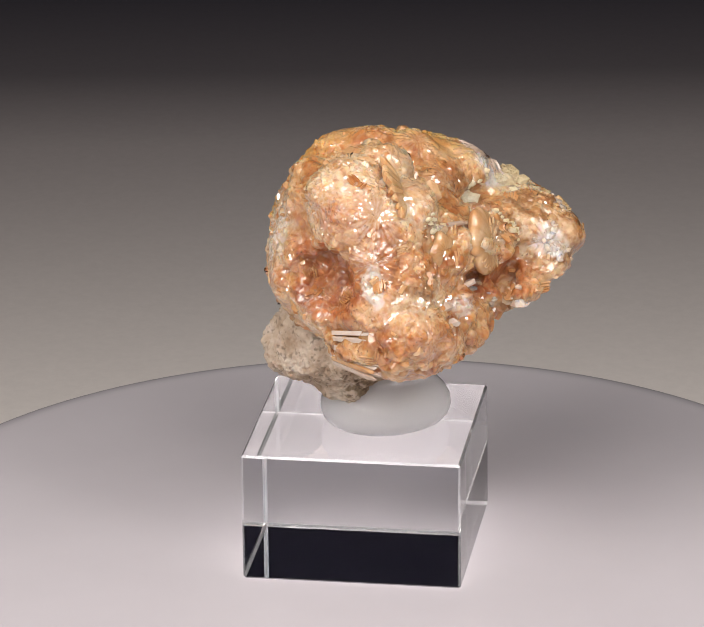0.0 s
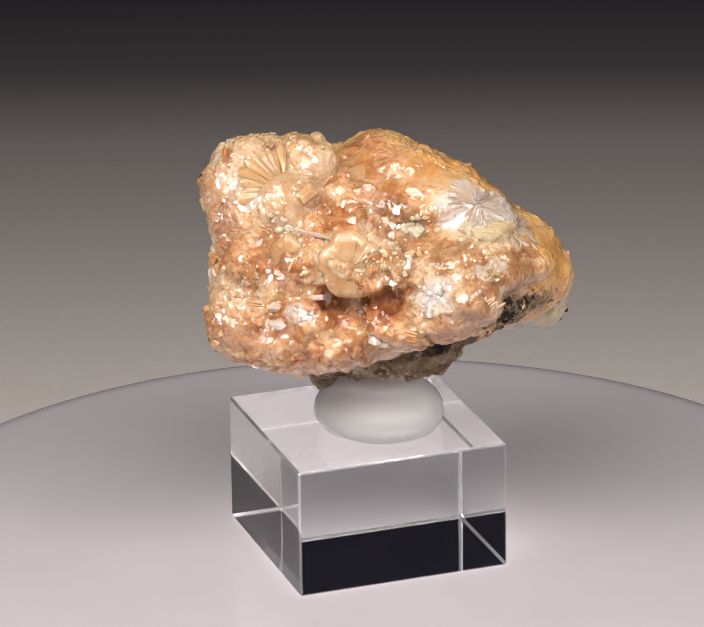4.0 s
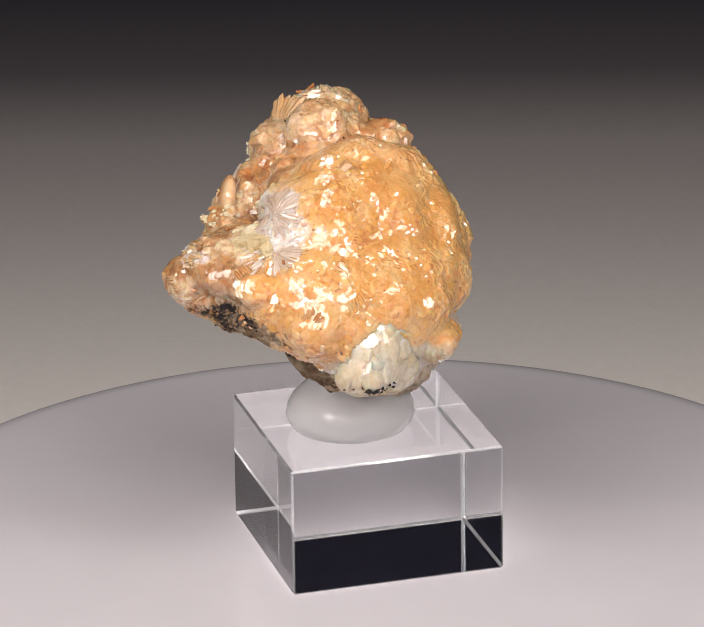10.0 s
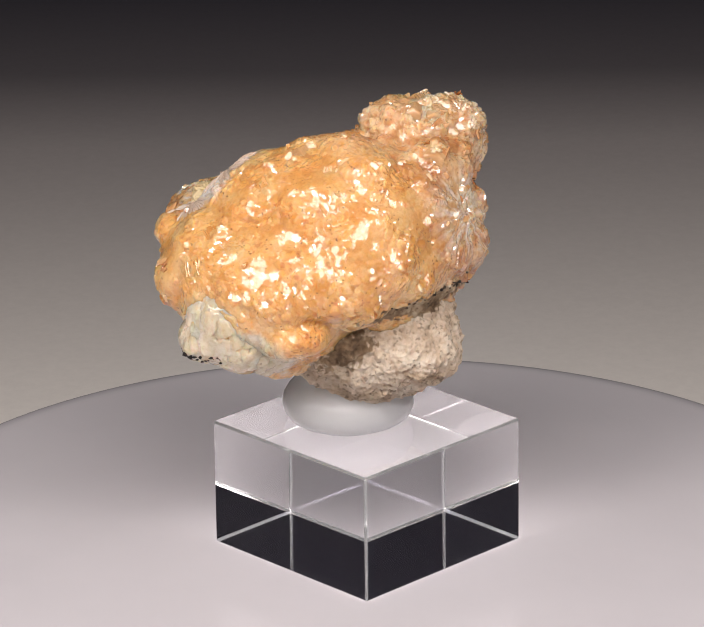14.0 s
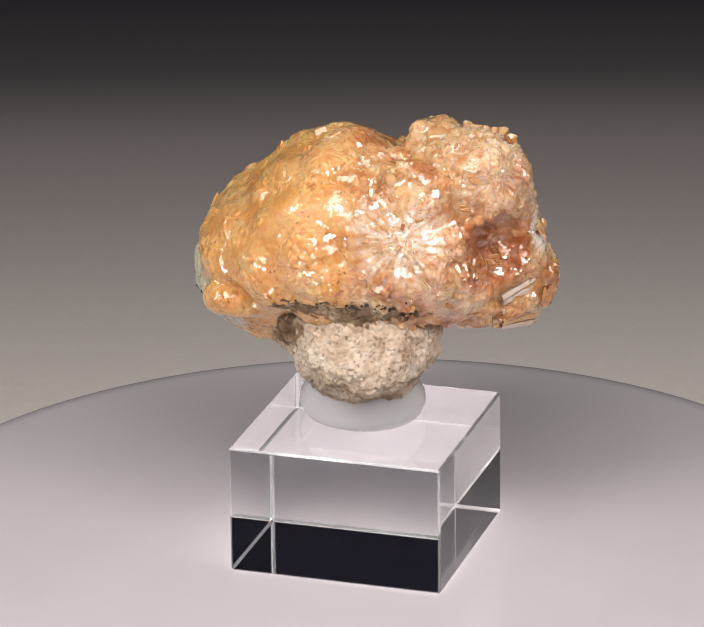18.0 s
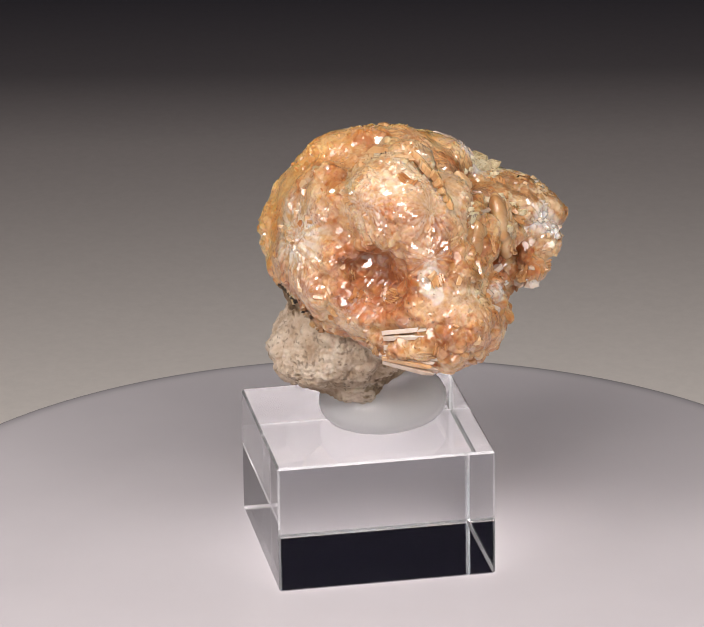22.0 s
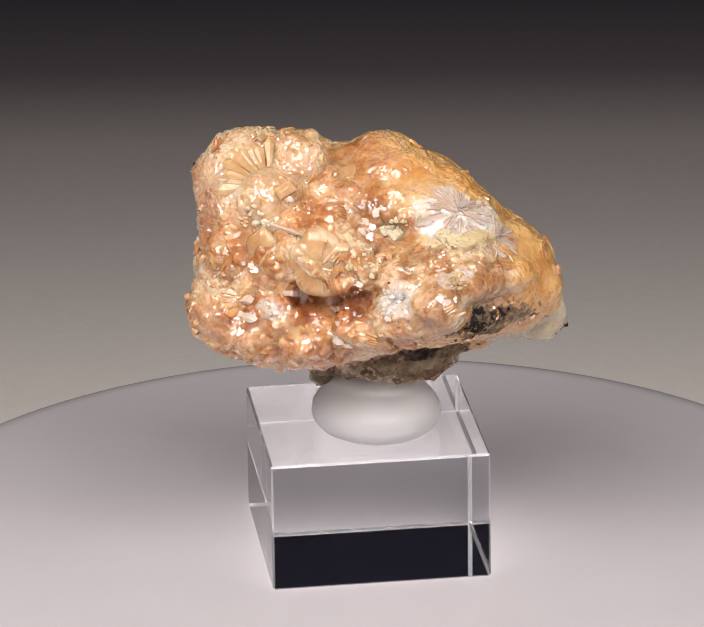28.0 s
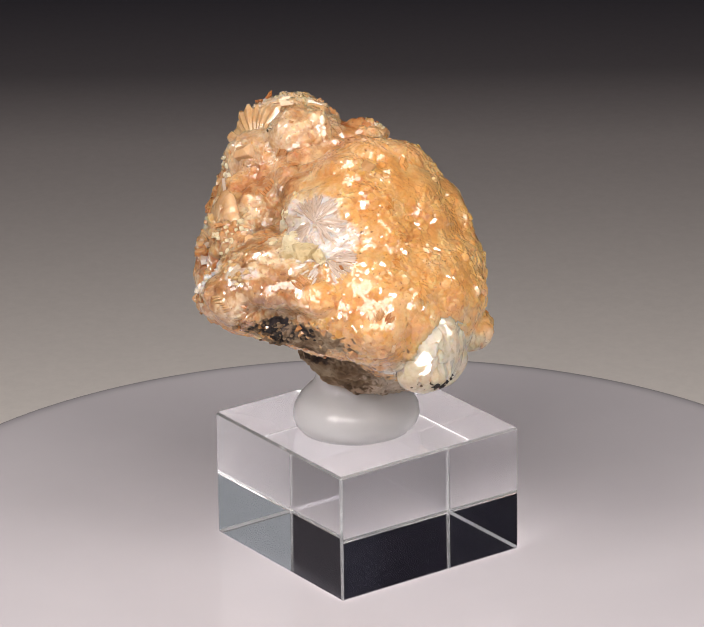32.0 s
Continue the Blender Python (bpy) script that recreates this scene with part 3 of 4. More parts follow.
def pigment(points, normals, style, blade):
    """Colour of the mineral at each place, and how crystalline it is there."""
    wander = noise_vectors(points, 4.0) * 1.6 + noise_vectors(points, 1.3) * 0.6
    q = points + wander
    cloud = noise_at(points, 5.5) * 0.55 + noise_at(points, 2.1) * 0.30 + noise_at(points, 0.7) * 0.18 + (blade - 0.5) * 0.36
    cloud = np.clip(0.5 + cloud * 1.25, 0, 1)[:, None]

    def tone(name):
        deep, mid, pale = [np.array(c) for c in TONES[name]]
        if name == "orange":
            deep, pale = mid + (deep - mid) * 0.6, mid + (pale - mid) * 0.6
        return np.where(cloud < 0.5, deep + (mid - deep) * cloud * 2, mid + (pale - mid) * (cloud * 2 - 1))

    first = {"rock": "rock", "milk": "milky"}.get(style, "orange")
    col, glass = tone(first), np.full(len(points), 0.0 if first in STONY else 1.0)
    for name, c, r, only in reversed(ZONES):
        if (only and only != style) or (style == "rock" and name not in STONY) or (style == "milk" and name not in STONY):
            continue
        away = np.linalg.norm((q - c) / r, axis=1)
        soft = 0.28
        if name in STONY:
            away, soft = away + 0.5 * noise_at(points, 0.9), 0.12
        share = smooth_step((1 + soft / 2 - away) / soft)
        col = col + (tone(name) - col) * share[:, None]
        glass = glass + ((0.0 if name in STONY else 1.0) - glass) * share
    if style == "rock":
        pit = smooth_step((noise_at(points, 0.55) + 0.5 * noise_at(points, 2.5) - 0.36) / 0.15) * 0.55
        col = col + (np.array((0.13, 0.085, 0.055)) - col) * pit[:, None]
    if style not in ("rock", "milk"):
        pale = np.array(TONES["whitish"][2])
        for centre, reach, strength, _ in POLES:
            away = points - centre
            far = np.linalg.norm(away, axis=1)
            near = np.flatnonzero(far < reach * 1.3)
            ray = away[near] / (far[near, None] + 0.3)
            streak = smooth_step(0.5 + 1.5 * noise_at(ray + centre, 0.13) + 0.5 * noise_at(ray * 3 + centre, 0.13))
            share = strength * streak * smooth_step(1.25 - far[near] / reach) * glass[near]
            col[near] += (pale - col[near]) * share[:, None]
        rust = smooth_step((noise_at(points, 1.1) + 0.6 * noise_at(points, 6.0) - 0.46) / 0.18) * 0.55 * glass
        col = col + (np.array((0.40, 0.15, 0.05)) - col) * rust[:, None]
        speck = smooth_step((noise_at(points, 0.42) + 0.35 * noise_at(points, 3.0) - 0.64) / 0.10) * 0.8
        col = col + (np.array((0.10, 0.045, 0.025)) - col) * speck[:, None]
    return col, glass


SKINS = []


def grown_mass(name, styles, step, parent, label):
    """One closed body of blended growths, covered with crystal ends or stone grain."""
    style = styles[0]
    v, q = surface_net(styles, step)
    for _ in range(3):
        v = settled(relaxed(v, q), q, styles, 1)
    v, q = split_quads(v, q)
    v = settled(v, q, styles, 1)
    roots, root_normals = v, vertex_normals(v, q)
    v, q = split_quads(v, q)
    v = settled(v, q, styles, 1)
    n = vertex_normals(v, q)
    blade = np.full(len(v), 0.5)
    if style == "rock":
        h = 0.9 * noise_at(v, 4.0) + 0.55 * noise_at(v, 1.6) + 0.34 * noise_at(v, 0.7) + 0.16 * noise_at(v, 0.35)
        h += 0.5 * np.minimum(cell_at(v, 1.5), 0.5)
        moved = v + n * h[:, None]
    else:
        budding = smooth_step((4.0 - v[:, 1]) / 14.0) if style != "milk" else np.zeros(len(v))
        lumps = 0.5 * noise_at(v, 4.5) + (0.4 + 1.1 * budding) * (0.45 - cell_at(v, 4.2)) + (0.15 + 0.65 * budding) * (0.42 - cell_at(v, 2.2))
        if style == "milk":
            lumps = 0.9 * noise_at(v, 5.0)
        else:
            for centre, reach, _, bulge in POLES:
                near = np.flatnonzero(np.linalg.norm(v - centre, axis=1) < reach * 1.15)
                away = np.linalg.norm(v[near] - centre, axis=1) / reach + 0.12 * noise_at(v[near], 1.6)
                ray = (v[near] - centre) / (np.linalg.norm(v[near] - centre, axis=1, keepdims=True) + 0.3)
                flute = 0.30 * noise_at(ray + centre, 0.16) * np.clip(away, 0, 1)
                swell = np.where(away < 1, lumps[near] * 0.3 + flute + bulge * np.sqrt(np.maximum(1 - away * away, 0)), -9)
                lumps[near] = np.maximum(lumps[near], swell)
        lumpy = vertex_normals(v + n * lumps[:, None], q)
        relief, blade, facing = crystal_ends(v, n, roots, lumpy[:len(roots)])
        rough = 0.62 + 0.20 * budding
        moved = v + n * (rough * relief + lumps)[:, None]
    col, glass = pigment(v, n, style, blade)
    ob = mesh_object(name, moved * MM, q.tolist(), MINERAL, parent, label, smooth=True)
    if style != "rock":
        # the clear crystal ends: the way that each small face looks
        face = facing[q[:, 0]]
        ends = ob.data.attributes.new("crystal_face", "FLOAT_VECTOR", "FACE")
        ends.data.foreach_set("vector", face.astype(np.float32).ravel())
    layer = ob.data.color_attributes.new("pigment", "FLOAT_COLOR", "POINT")
    layer.data.foreach_set("color", np.concatenate([col, glass[:, None]], 1).astype(np.float32).ravel())
    SKINS.append(bvhtree.BVHTree.FromPolygons(moved.tolist(), q.tolist()))
    return moved[:len(roots)], n[:len(roots)]


def depth_in(points):
    """How deep each point lies in the mineral, in millimetres (negative: outside)."""
    return -np.minimum(field(points, ("druse", "coarse")), np.minimum(field(points, ("rock",)), field(points, ("milk",))))


def ico(level):
    bm = bmesh.new()
    bmesh.ops.create_icosphere(bm, subdivisions=level, radius=1.0)
    v = np.array([p.co[:] for p in bm.verts])
    f = np.array([[p.index for p in q.verts] for q in bm.faces])
    bm.free()
    return v, f


def blades(at, axis, width, thick, length, twist, lean):
    """Many wedge-tipped crystal blades in one go: verts and faces."""
    n = len(at)
    axis = axis / np.linalg.norm(axis, axis=1, keepdims=True)
    helper = np.where(np.abs(axis[:, 2:3]) < 0.9, np.array([[0.0, 0, 1]]), np.array([[1.0, 0, 0]]))
    u = np.cross(axis, helper)
    u /= np.linalg.norm(u, axis=1, keepdims=True)
    w = np.cross(axis, u)
    c, s = np.cos(twist)[:, None], np.sin(twist)[:, None]
    u, w = u * c + w * s, w * c - u * s
    shape = [(-0.5, -0.5, -0.5), (0.5, -0.5, -0.5), (0.5, 0.5, -0.5), (-0.5, 0.5, -0.5),
             (-0.52, -0.5, 0.74), (0.52, -0.5, 0.68), (0.52, 0.5, 0.76), (-0.52, 0.5, 0.70),
             (-0.34, 0.0, 1.0), (0.28, 0.08, 0.95)]
    verts = np.zeros((n, 10, 3))
    for k, (a, b, h) in enumerate(shape):
        skew = lean * (0.4 if k >= 8 else 0.0)
        verts[:, k] = at + u * (a * width + skew * width)[:, None] + w * (b * thick)[:, None] + axis * (h * length)[:, None]
    quads = [(0, 1, 5, 4), (1, 2, 6, 5), (2, 3, 7, 6), (3, 0, 4, 7), (4, 5, 9, 8), (6, 7, 8, 9)]
    tris = [(5, 6, 9), (7, 4, 8)]
    base = np.arange(n)[:, None] * 10
    faces = [tuple(r) for q in quads for r in (base + np.array(q)).tolist()]
    faces += [tuple(r) for q in tris for r in (base + np.array(q)).tolist()]
    return verts.reshape(-1, 3), faces


SPECIMEN = tagged(new("mineral_specimen"), "orange and peach crystal cluster on tan rock matrix, mounted upright", "mineral")
ROOTS = grown_mass("crystal_mass", ("druse", "coarse"), 0.8, SPECIMEN, "translucent orange and peach botryoidal crystal growth")
grown_mass("rock_base", ("rock",), 0.9, SPECIMEN, "rough tan and grey-brown rock matrix")
grown_mass("milky_crystal", ("milk",), 0.8, SPECIMEN, "milky white translucent crystal")


def big_crystal(at, axis, width, thick, length, twist, mat, label="", bevel=0.06, name="crystal"):
    """One larger prism with a wedge tip, in millimetres."""
    one = [np.array([at], float), np.array([axis], float)] + [np.array([v], float) for v in (width, thick, length, twist, 0.3)]
    verts, faces = blades(*one)
    bm = bmesh.new()
    vs = [bm.verts.new(v * MM) for v in verts]
    for f in faces:
        bm.faces.new([vs[i] for i in f])
    bmesh.ops.recalc_face_normals(bm, faces=bm.faces[:])
    if bevel:
        bmesh.ops.bevel(bm, geom=bm.edges[:], offset=min(width, thick) * bevel * MM, segments=1, affect="EDGES")
    return part(name, bm, mat, SPECIMEN, label)


def crystal_fan(centre, normal, radius, thick, petals, mat, label, up=(0, 0, 1)):
    """A rounded plate of blades grown side by side: scalloped rim, ribs from the middle outwards."""
    n = Vector(normal).normalized()
    u = Vector(up).cross(n).normalized()
    w = n.cross(u)
    rings, steps, phase = 14, petals * 12, 1.7 * radius
    bm = bmesh.new()
    sides = []
    for sign in (1, -1):
        grid = []
        for i in range(1, rings + 1):
            rho = math.sin(math.pi / 2 * i / rings)
            ring = []
            for k in range(steps):
                a = math.tau * k / steps
                b = a + 0.35 * math.sin(a + phase) + 0.2 * math.sin(3 * a + 2 * phase)
                wave = abs(math.cos(petals * b / 2)) * (0.6 + 0.4 * math.sin(5 * a + phase))
                r = radius * rho * (1 + (0.11 * (wave - 1) + 0.07 * math.sin(2 * a + phase) + 0.05 * math.sin(5 * a)) * rho)
                grain = noise.noise(Vector((math.cos(a) * 9, math.sin(a) * 9, radius + rho * 0.8)))
                rib = 0.18 * grain * rho + 0.05 * (abs(math.cos(petals * b)) - 0.5) * rho ** 0.5
                h = thick * math.sqrt(max(0.0, 1 - rho ** 3)) * 0.5 + (rib if sign > 0 and i < rings else 0.0)
                p = Vector(centre) + u * (r * math.cos(a)) + w * (r * math.sin(a)) + n * (sign * h)
                ring.append(bm.verts.new(p * MM))
            grid.append(ring)
        hub = bm.verts.new((Vector(centre) + n * (sign * thick * 0.5)) * MM)
        for k in range(steps):
            bm.faces.new((hub, grid[0][k], grid[0][(k + 1) % steps]))
            for a, b in zip(grid, grid[1:]):
                bm.faces.new((a[k], b[k], b[(k + 1) % steps], a[(k + 1) % steps]))
        sides.append(grid)
    bmesh.ops.remove_doubles(bm, verts=bm.verts[:], dist=1e-6)
    bmesh.ops.recalc_face_normals(bm, faces=bm.faces[:])
    return part("crystal_fan", bm, mat, SPECIMEN, label, smooth=True)


def blade_rosette(centre, normal, radius, count, dome, mat, label):
    """Wedge-shaped blades grown side by side round one point: each widens outwards to a blunt, ridged end."""
    n = np.array(normal, float) / np.linalg.norm(normal)
    u = np.cross((0.0, 0.0, 1.0), n)
    u /= np.linalg.norm(u)
    w = np.cross(n, u)
    for k in range(count):
        a = math.tau * (k + RNG.uniform(-0.25, 0.25)) / count
        ray, side = u * math.cos(a) + w * math.sin(a), w * math.cos(a) - u * math.sin(a)
        r, half = radius * RNG.uniform(0.88, 1.06), math.pi * radius / count * RNG.uniform(0.95, 1.25)
        lift, ridge, lean = RNG.uniform(-0.25, 0.25), RNG.uniform(0.25, 0.5), RNG.uniform(-0.3, 0.3)

        def place(rho, tau, up):
            return np.array(centre) + ray * (rho * r) + side * (tau * half) + n * (dome * (1 - rho * rho) + up + lift * rho)

        outline = [(0.04, 0), (0.55, -0.52), (0.86, -0.98), (0.98, -0.40 + lean), (1.0, 0.25 + lean), (0.87, 0.98), (0.55, 0.52)]
        top = [place(rho, tau, 0.0) for rho, tau in outline]
        low = [place(rho * 0.80, tau * 0.8, -1.5) for rho, tau in outline]
        crest = [place(0.55, 0.1 * lean, ridge * 0.7), place(0.92, lean * 0.5, ridge)]
        m = len(outline)
        faces = [(0, 1, m), (1, 2, m + 1, m), (2, 3, m + 1), (3, 4, m + 1), (4, 5, m + 1), (5, 6, m, m + 1), (6, 0, m)]
        faces += [(i, i + m + 2, (i + 1) % m + m + 2, (i + 1) % m) for i in range(m)]
        faces += [tuple(range(2 * m + 1, m + 1, -1))]
        mesh_object("petal", np.array(top + crest + low) * MM, faces, mat, SPECIMEN, label)


def crystal_star(centre, reach, count, mat, label, face=None):
    """Thin blades that radiate from one point and lie in the surface (or in a plate's flat face)."""
    middle = np.array(centre, float)
    n = np.array(face, float) if face else middle - np.array([4.0, 2.0, 56.0])
    n /= np.linalg.norm(n)
    u = np.cross((0.0, 0.0, 1.0), n)
    u /= np.linalg.norm(u)
    w = np.cross(n, u)
    a = RNG.uniform(0, math.tau, 11)[RNG.integers(0, 11, count)] + RNG.normal(0, 0.16, count)
    ray = u * np.cos(a)[:, None] + w * np.sin(a)[:, None]
    rho = reach * np.sqrt(RNG.uniform(0.03, 1.0, count))
    length = RNG.uniform(0.25, 0.45, count) * reach
    if face:
        at = middle + ray * rho[:, None] - n * RNG.uniform(0.15, 0.45, count)[:, None]
        axis = ray - n * 0.06 * (rho / reach)[:, None]
        length = np.minimum(length, (reach * 1.04 - rho).clip(0.4))
    else:
        at, tip = [np.array([on_surface(middle + r * k) for r, k in zip(ray, q)]) for q in (rho * 0.6, rho * 0.6 + 1.5)]
        axis = tip - at
        at = at + n * 0.05
    verts, faces = blades(at, axis, RNG.uniform(0.14, 0.36, count), RNG.uniform(0.2, 0.4, count), length * 0.66, RNG.uniform(0, 6, count), RNG.normal(0, 0.4, count))
    return tagged(mesh_object("crystal_star", verts * MM, faces, mat, SPECIMEN, label), kind="stuff")


def on_surface(p):
    """The place where the line from the heart of the mineral through p leaves it."""
    heart = Vector((6.0, 2.0, 56.0))
    way = (Vector(p) - heart).normalized()
    hits = [skin.ray_cast(heart + way * 60.0, -way)[0] for skin in SKINS]
    hits = [h for h in hits if h is not None]
    return np.array(max(hits, key=lambda h: (h - heart).length)) if hits else np.array(p, float)


def crumb_patch(name, centre, radii, count, size, mat, label, flat=1.0):
    """A patch of small rough grains stuck to the crystals."""
    v, f = ico(1)
    verts, faces = [], []
    for _ in range(count):
        at = on_surface(np.array(centre) + RNG.normal(0, 0.5, 3) * np.array(radii))
        s = size * RNG.lognormal(0, 0.35) * np.array([1, RNG.uniform(0.6, 1), RNG.uniform(0.5, 0.9) * flat])
        lump = RNG.uniform(0.6, 1.25, len(v))
        faces += [tuple(i + len(verts) * len(v) for i in t) for t in f.tolist()]
        verts.append(v * lump[:, None] * s + at)
    ob = mesh_object(name, np.concatenate(verts) * MM, faces, mat, SPECIMEN, label)
    return tagged(ob, kind="stuff")


def scattered(count):
    """Places on the crust, thickest over the peach clusters and the tawny wedge."""
    at, up = ROOTS
    shown = depth_in(at + up * 1.5) < 0
    crowd = smooth_step((2.0 - at[:, 1]) / 14.0) + smooth_step((at[:, 0] - 20.0) / 8.0) + 0.25
    crowd = crowd * shown * smooth_step(0.5 + 1.4 * noise_at(at, 3.5)) * (at[:, 2] > 46)
    for k in RNG.choice(len(at), count, replace=False, p=crowd / crowd.sum()):
        p = at[k]
        yield p, up[k], CLEAR_ORANGE if p[1] > 4 and p[0] < 22 else (CLEAR_PEACH, CLEAR_PEACH, CLEAR_PALE)[RNG.integers(0, 3)]


def standing_crystals(count):
    """Single blunt blades that stand out of the crust."""
    for p, n, mat in scattered(count):
        size = RNG.lognormal(0, 0.3)
        big_crystal(p - n * 1.0, n + RNG.normal(0, 0.5, 3), 1.1 * size, 0.6 * size, RNG.uniform(1.3, 1.9), RNG.uniform(0, 6), mat, bevel=0.0)


def blade_sheaves(count):
    """Bundles of thin parallel blades that lean out of the crust."""
    for p, n, mat in scattered(count):
        lie, side = across(n[None], RNG.normal(0, 1, (1, 3)))
        lie, side = lie[0], side[0]
        m = RNG.integers(3, 8)
        step = (np.arange(m) - m / 2) * RNG.uniform(0.38, 0.55)
        at = p + side * step[:, None] - n * 0.25 + lie * RNG.normal(0, 0.25, (m, 1))
        axis = lie + n * RNG.uniform(0.05, 0.5) + RNG.normal(0, 0.05, (m, 3))
        twist = RNG.uniform(0, 6)
        for k in range(m):
            big_crystal(at[k], axis[k], RNG.uniform(0.28, 0.45), RNG.uniform(0.35, 0.6), RNG.uniform(1.2, 2.2), twist, mat, bevel=0.0, name="blade")


standing_crystals(110)
blade_sheaves(56)

# fans and single crystals that stand out
crystal_fan((21.4, -14.2, 64.2), (0.90, -0.36, 0.20), 6.3, 3.4, 9, PALE, "pale peach scalloped crystal plate")
crystal_fan((13.5, -22.5, 65.5), (0.75, -0.62, 0.10), 3.6, 3.0, 7, PALE, "small pale crystal plate")
blade_rosette((5.6, -20.3, 74.2), (0.94, 0.10, 0.30), 8.5, 28, 2.4, PALE, "pale peach wedge blade of the rosette")
blade_rosette((-4.0, -22.1, 74.4), (-0.75, -0.45, 0.40), 7.6, 24, 2.0, PALE, "pale peach wedge blade of the rosette")
crystal_star((23.2, -15.0, 64.1), 5.0, 60, CLEAR_PALE, "fine ribs of the plate", (0.86, -0.46, 0.16))
crystal_star((21.0, 10.0, 70.2), 7.0, 150, CLEAR_WHITISH, "whitish star of radiating blades")
crystal_star((24.0, 15.5, 66.0), 6.5, 120, CLEAR_WHITISH, "whitish star of radiating blades")
big_crystal((-1.2, -14.0, 78.2), (-0.05, 0.05, 1.0), 4.2, 3.4, 4.2, 0.42, PALE, "blocky clear pale crystal")
big_crystal((-3.6, -15.6, 78.0), (-0.25, -0.12, 1.0), 3.4, 3.0, 3.6, 0.9, PALE, "blocky clear pale crystal")
big_crystal((1.6, -15.2, 78.6), (0.2, -0.1, 1.0), 3.0, 2.6, 2.8, 0.1, PALE, "blocky clear pale crystal")
big_crystal((-10.0, -8.0, 74.5), (-0.4, 0.1, 0.9), 4.6, 4.0, 3.4, 0.4, CLEAR_PALE, "blocky pale crystal")
big_crystal((11.6, -18.0, 74.6), (0.75, -0.1, 0.65), 3.4, 2.4, 2.4, 0.5, CLEAR_PALE, "blocky pale crystal")
for k in range(9):
    lean = RNG.normal(0, 0.06, 2)
    big_crystal((1.2 + 0.7 * (k % 3), -26.0 - 0.55 * k, 61.6 + RNG.uniform(-0.8, 0.6)), (0.04 + lean[0], 0.12 - 0.03 * k + lean[1], 1.0), 1.1, 1.3,
                RNG.uniform(4.4, 6.2) - 0.15 * k, RNG.uniform(-0.5, 0.5), (CLEAR_WHITISH, CLEAR_PALE)[k % 2], "clear pale upright prism")
for k in range(13):
    big_crystal((-2.8 + RNG.uniform(-0.6, 0.6), -27.6 + RNG.uniform(-0.5, 0.3), 45.6 + 0.55 * k), (0.78, -0.62, 0.03 * (k - 5)), RNG.uniform(0.5, 1.1), 0.8,
                RNG.uniform(6.6, 8.2) - 0.2 * abs(k - 5), RNG.uniform(0, 3), (CLEAR_WHITISH, CLEAR_WHITISH, CLEAR_PALE)[k % 3], "pale glassy blade of a sheaf")
for k in range(4):
    big_crystal(on_surface(np.array((13.0 + 1.8 * k, -19.5 + 2.3 * k, 68.6 - 0.6 * k))), (0.62, 0.74, -0.18), 0.6, 0.6, 3.6, 0.4 * k, CLEAR_WHITISH, "pale long blade")
big_crystal((18.4, -19.0, 58.0), (0.5, -0.8, 0.3), 2.4, 1.0, 1.2, 0.2, CLEAR_WHITISH, "small white tablet crystal")
big_crystal(on_surface((13.0, -25.0, 56.0)) + np.array((-0.8, 0.5, 0)), (0.75, 0.62, 0.12), 1.5, 1.0, 3.4, 0.6, CLEAR_WHITISH, "white glassy crystal")
big_crystal(on_surface((14.0, -24.0, 53.6)) + np.array((-0.8, 0.5, 0)), (0.70, 0.66, -0.05), 1.5, 1.0, 3.4, 0.2, CLEAR_WHITISH, "white glassy crystal")
big_crystal(on_surface((7.5, -5.7, 77.6)) - np.array((1.0, 0.0, 0.8)), (0.5, 0.6, 0.30), 3.2, 2.4, 3.2, 0.5, CLEAR_PALE, "blocky clear pale crystal")
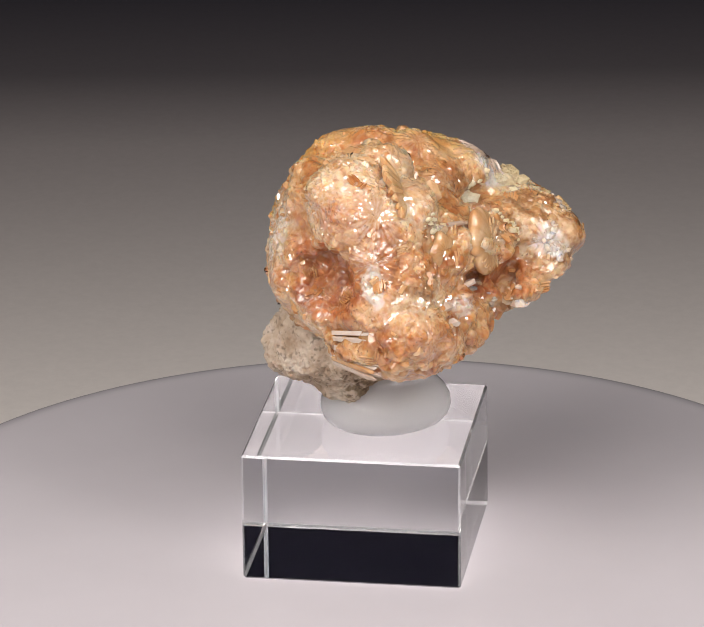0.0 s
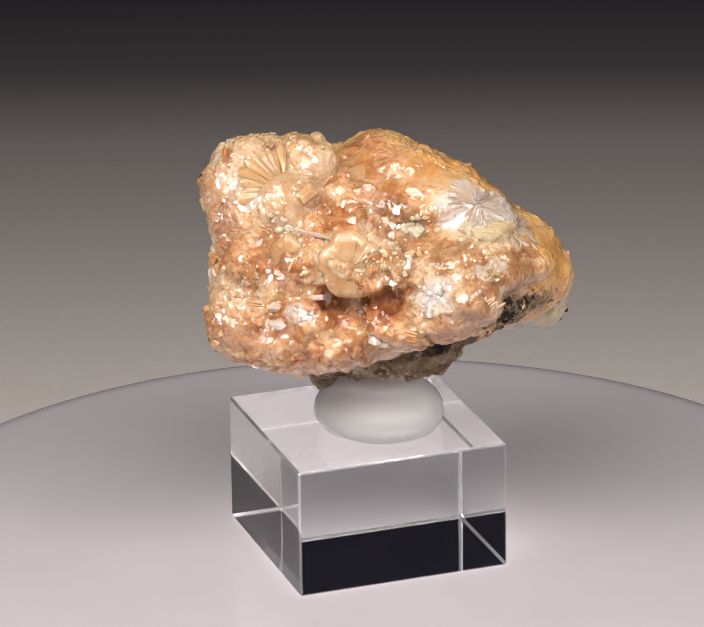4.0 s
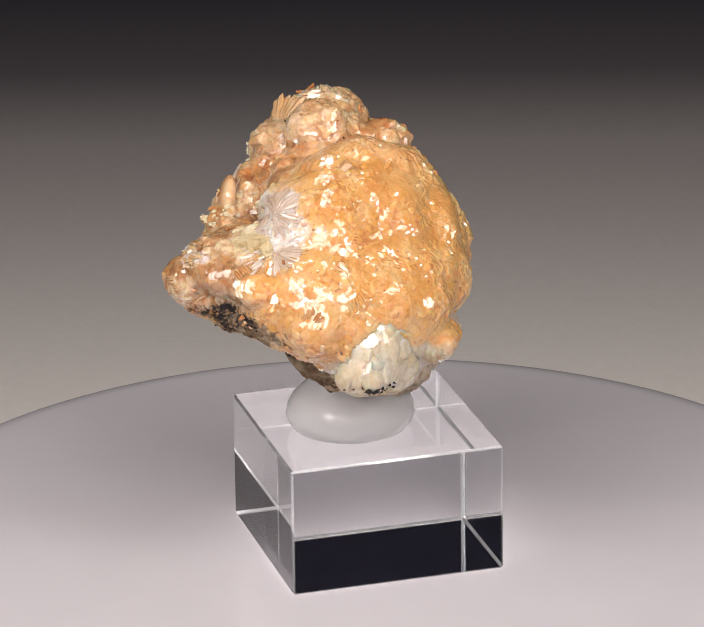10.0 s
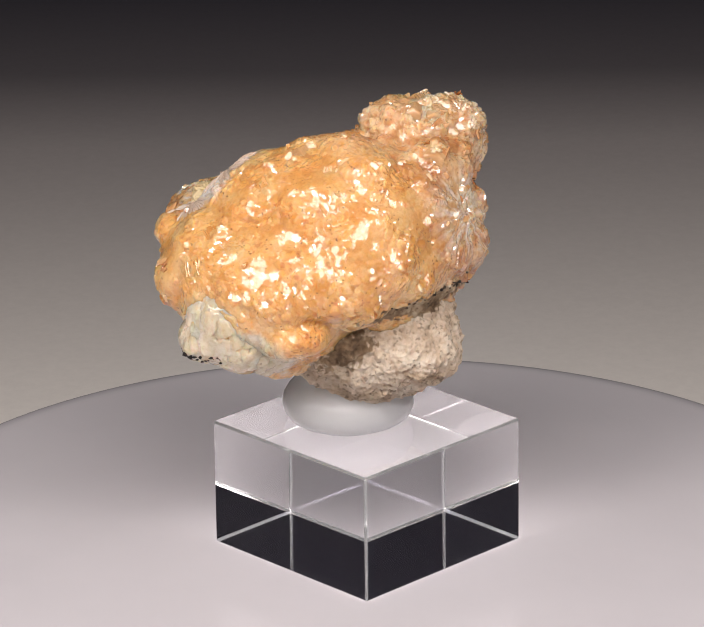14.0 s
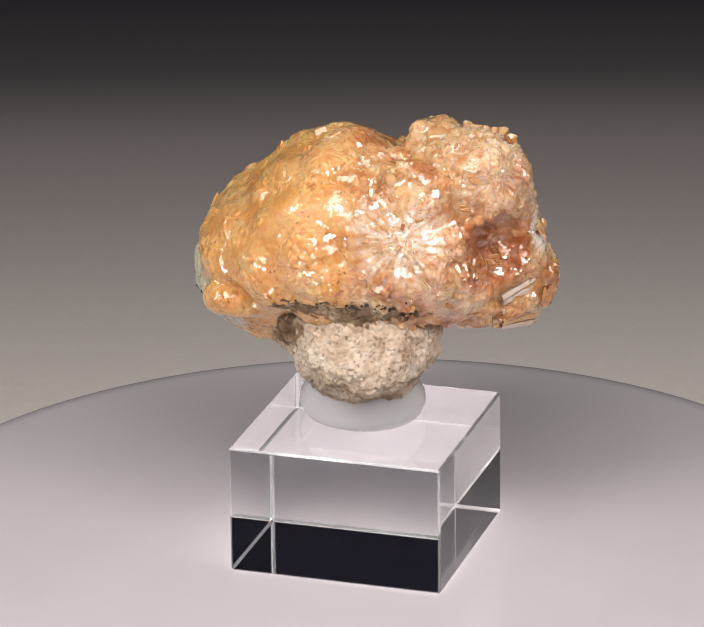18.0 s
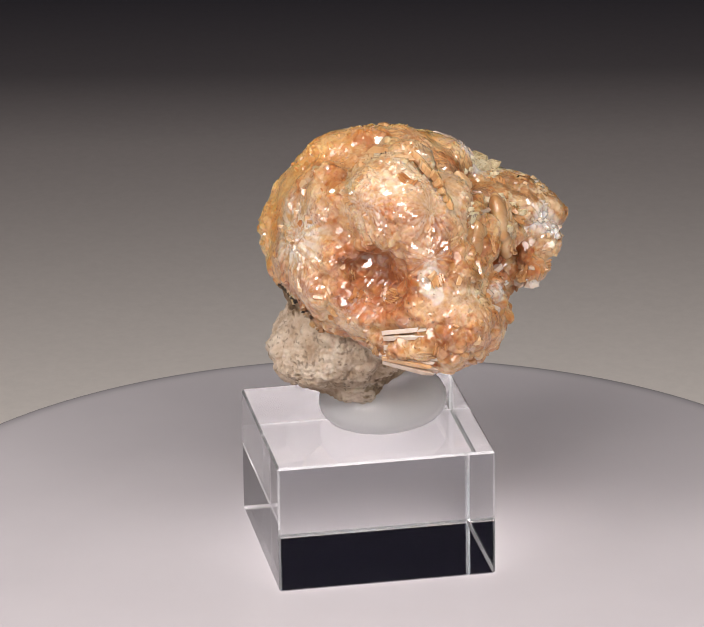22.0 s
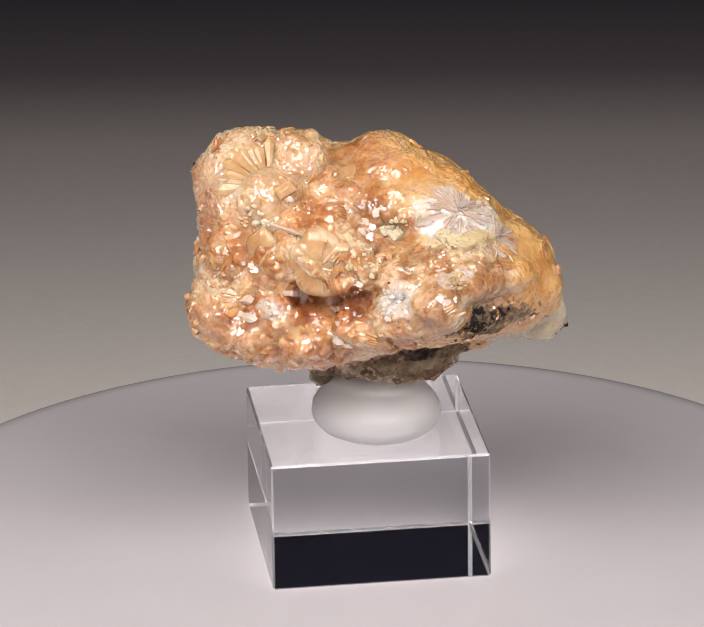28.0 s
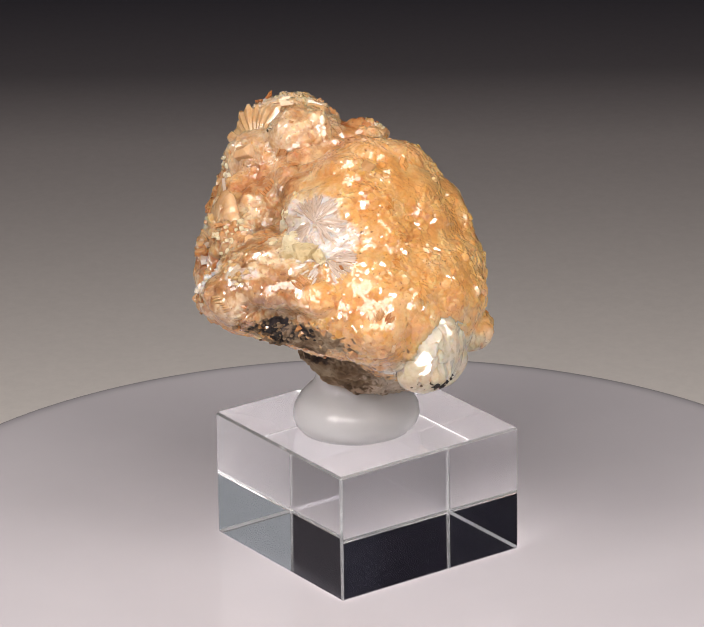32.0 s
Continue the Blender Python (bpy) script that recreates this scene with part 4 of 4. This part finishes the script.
big_crystal(on_surface((7.5, 8.9, 79.0)) - np.array((0.0, 0.0, 1.2)), (0.4, 0.3, 0.7), 3.0, 2.4, 2.0, 1.1, CLEAR_PALE, "blocky clear pale crystal")
crumb_patch("yellow_crust", (26.0, 11.5, 67.2), (1.6, 4.4, 1.2), 26, 1.0, YELLOW, "pale yellow crumbly crust")
crumb_patch("yellow_crust", (25.0, 7.2, 68.3), (1.2, 2.4, 0.9), 14, 0.8, YELLOW, "pale yellow crumbly crust")
crumb_patch("yellow_crust", (18.6, 0.4, 67.8), (1.5, 3.0, 1.2), 20, 0.75, YELLOW, "pale yellow crumbly crust")
crumb_patch("yellow_crust", (24.6, -6.4, 64.8), (1.4, 2.2, 3.6), 18, 0.6, YELLOW, "pale yellow crumbly crust")
crumb_patch("yellow_crust", (12.6, -23.0, 70.4), (2.2, 2.4, 1.0), 18, 0.6, YELLOW, "pale yellow crumbly crust")
crumb_patch("white_crust", (33.0, -4.6, 60.2), (1.6, 3.0, 2.4), 22, 0.6, WHITISH, "white glassy crumbs")
crumb_patch("white_crust", (36.0, 6.0, 63.5), (1.6, 4.0, 1.6), 16, 0.55, PALE, "white glassy crumbs")
crumb_patch("white_crust", (22.6, -9.8, 53.0), (2.0, 2.6, 2.0), 16, 0.7, WHITISH, "white glassy crumbs")
crumb_patch("black_specks", (13.5, 33.2, 44.2), (5.0, 1.6, 1.0), 30, 0.28, BLACK, "black mineral specks")
crumb_patch("grit", (31.5, 13.0, 54.0), (7.0, 8.5, 2.2), 60, 0.36, MATRIX, "tan and grey mineral grains")
crumb_patch("black_specks", (31.5, 13.0, 53.6), (4.8, 5.4, 1.6), 30, 0.40, BLACK, "black mineral grains")
crumb_patch("black_specks", (-14.8, 0.5, 52.6), (1.6, 13.0, 1.4), 46, 0.28, BLACK, "black mineral specks")


# ---------------------------------------------------------------- movement
def motions():
    for thing in (PLATTER, BLOCK, PUCK, SPECIMEN):
        rows = [(k * 0.5, pose(*thing.location, 0, 0, TURN_RATE * k * 0.5)) for k in range(int(SECONDS * 2) + 1)]
        walk(thing, rows)


motions()
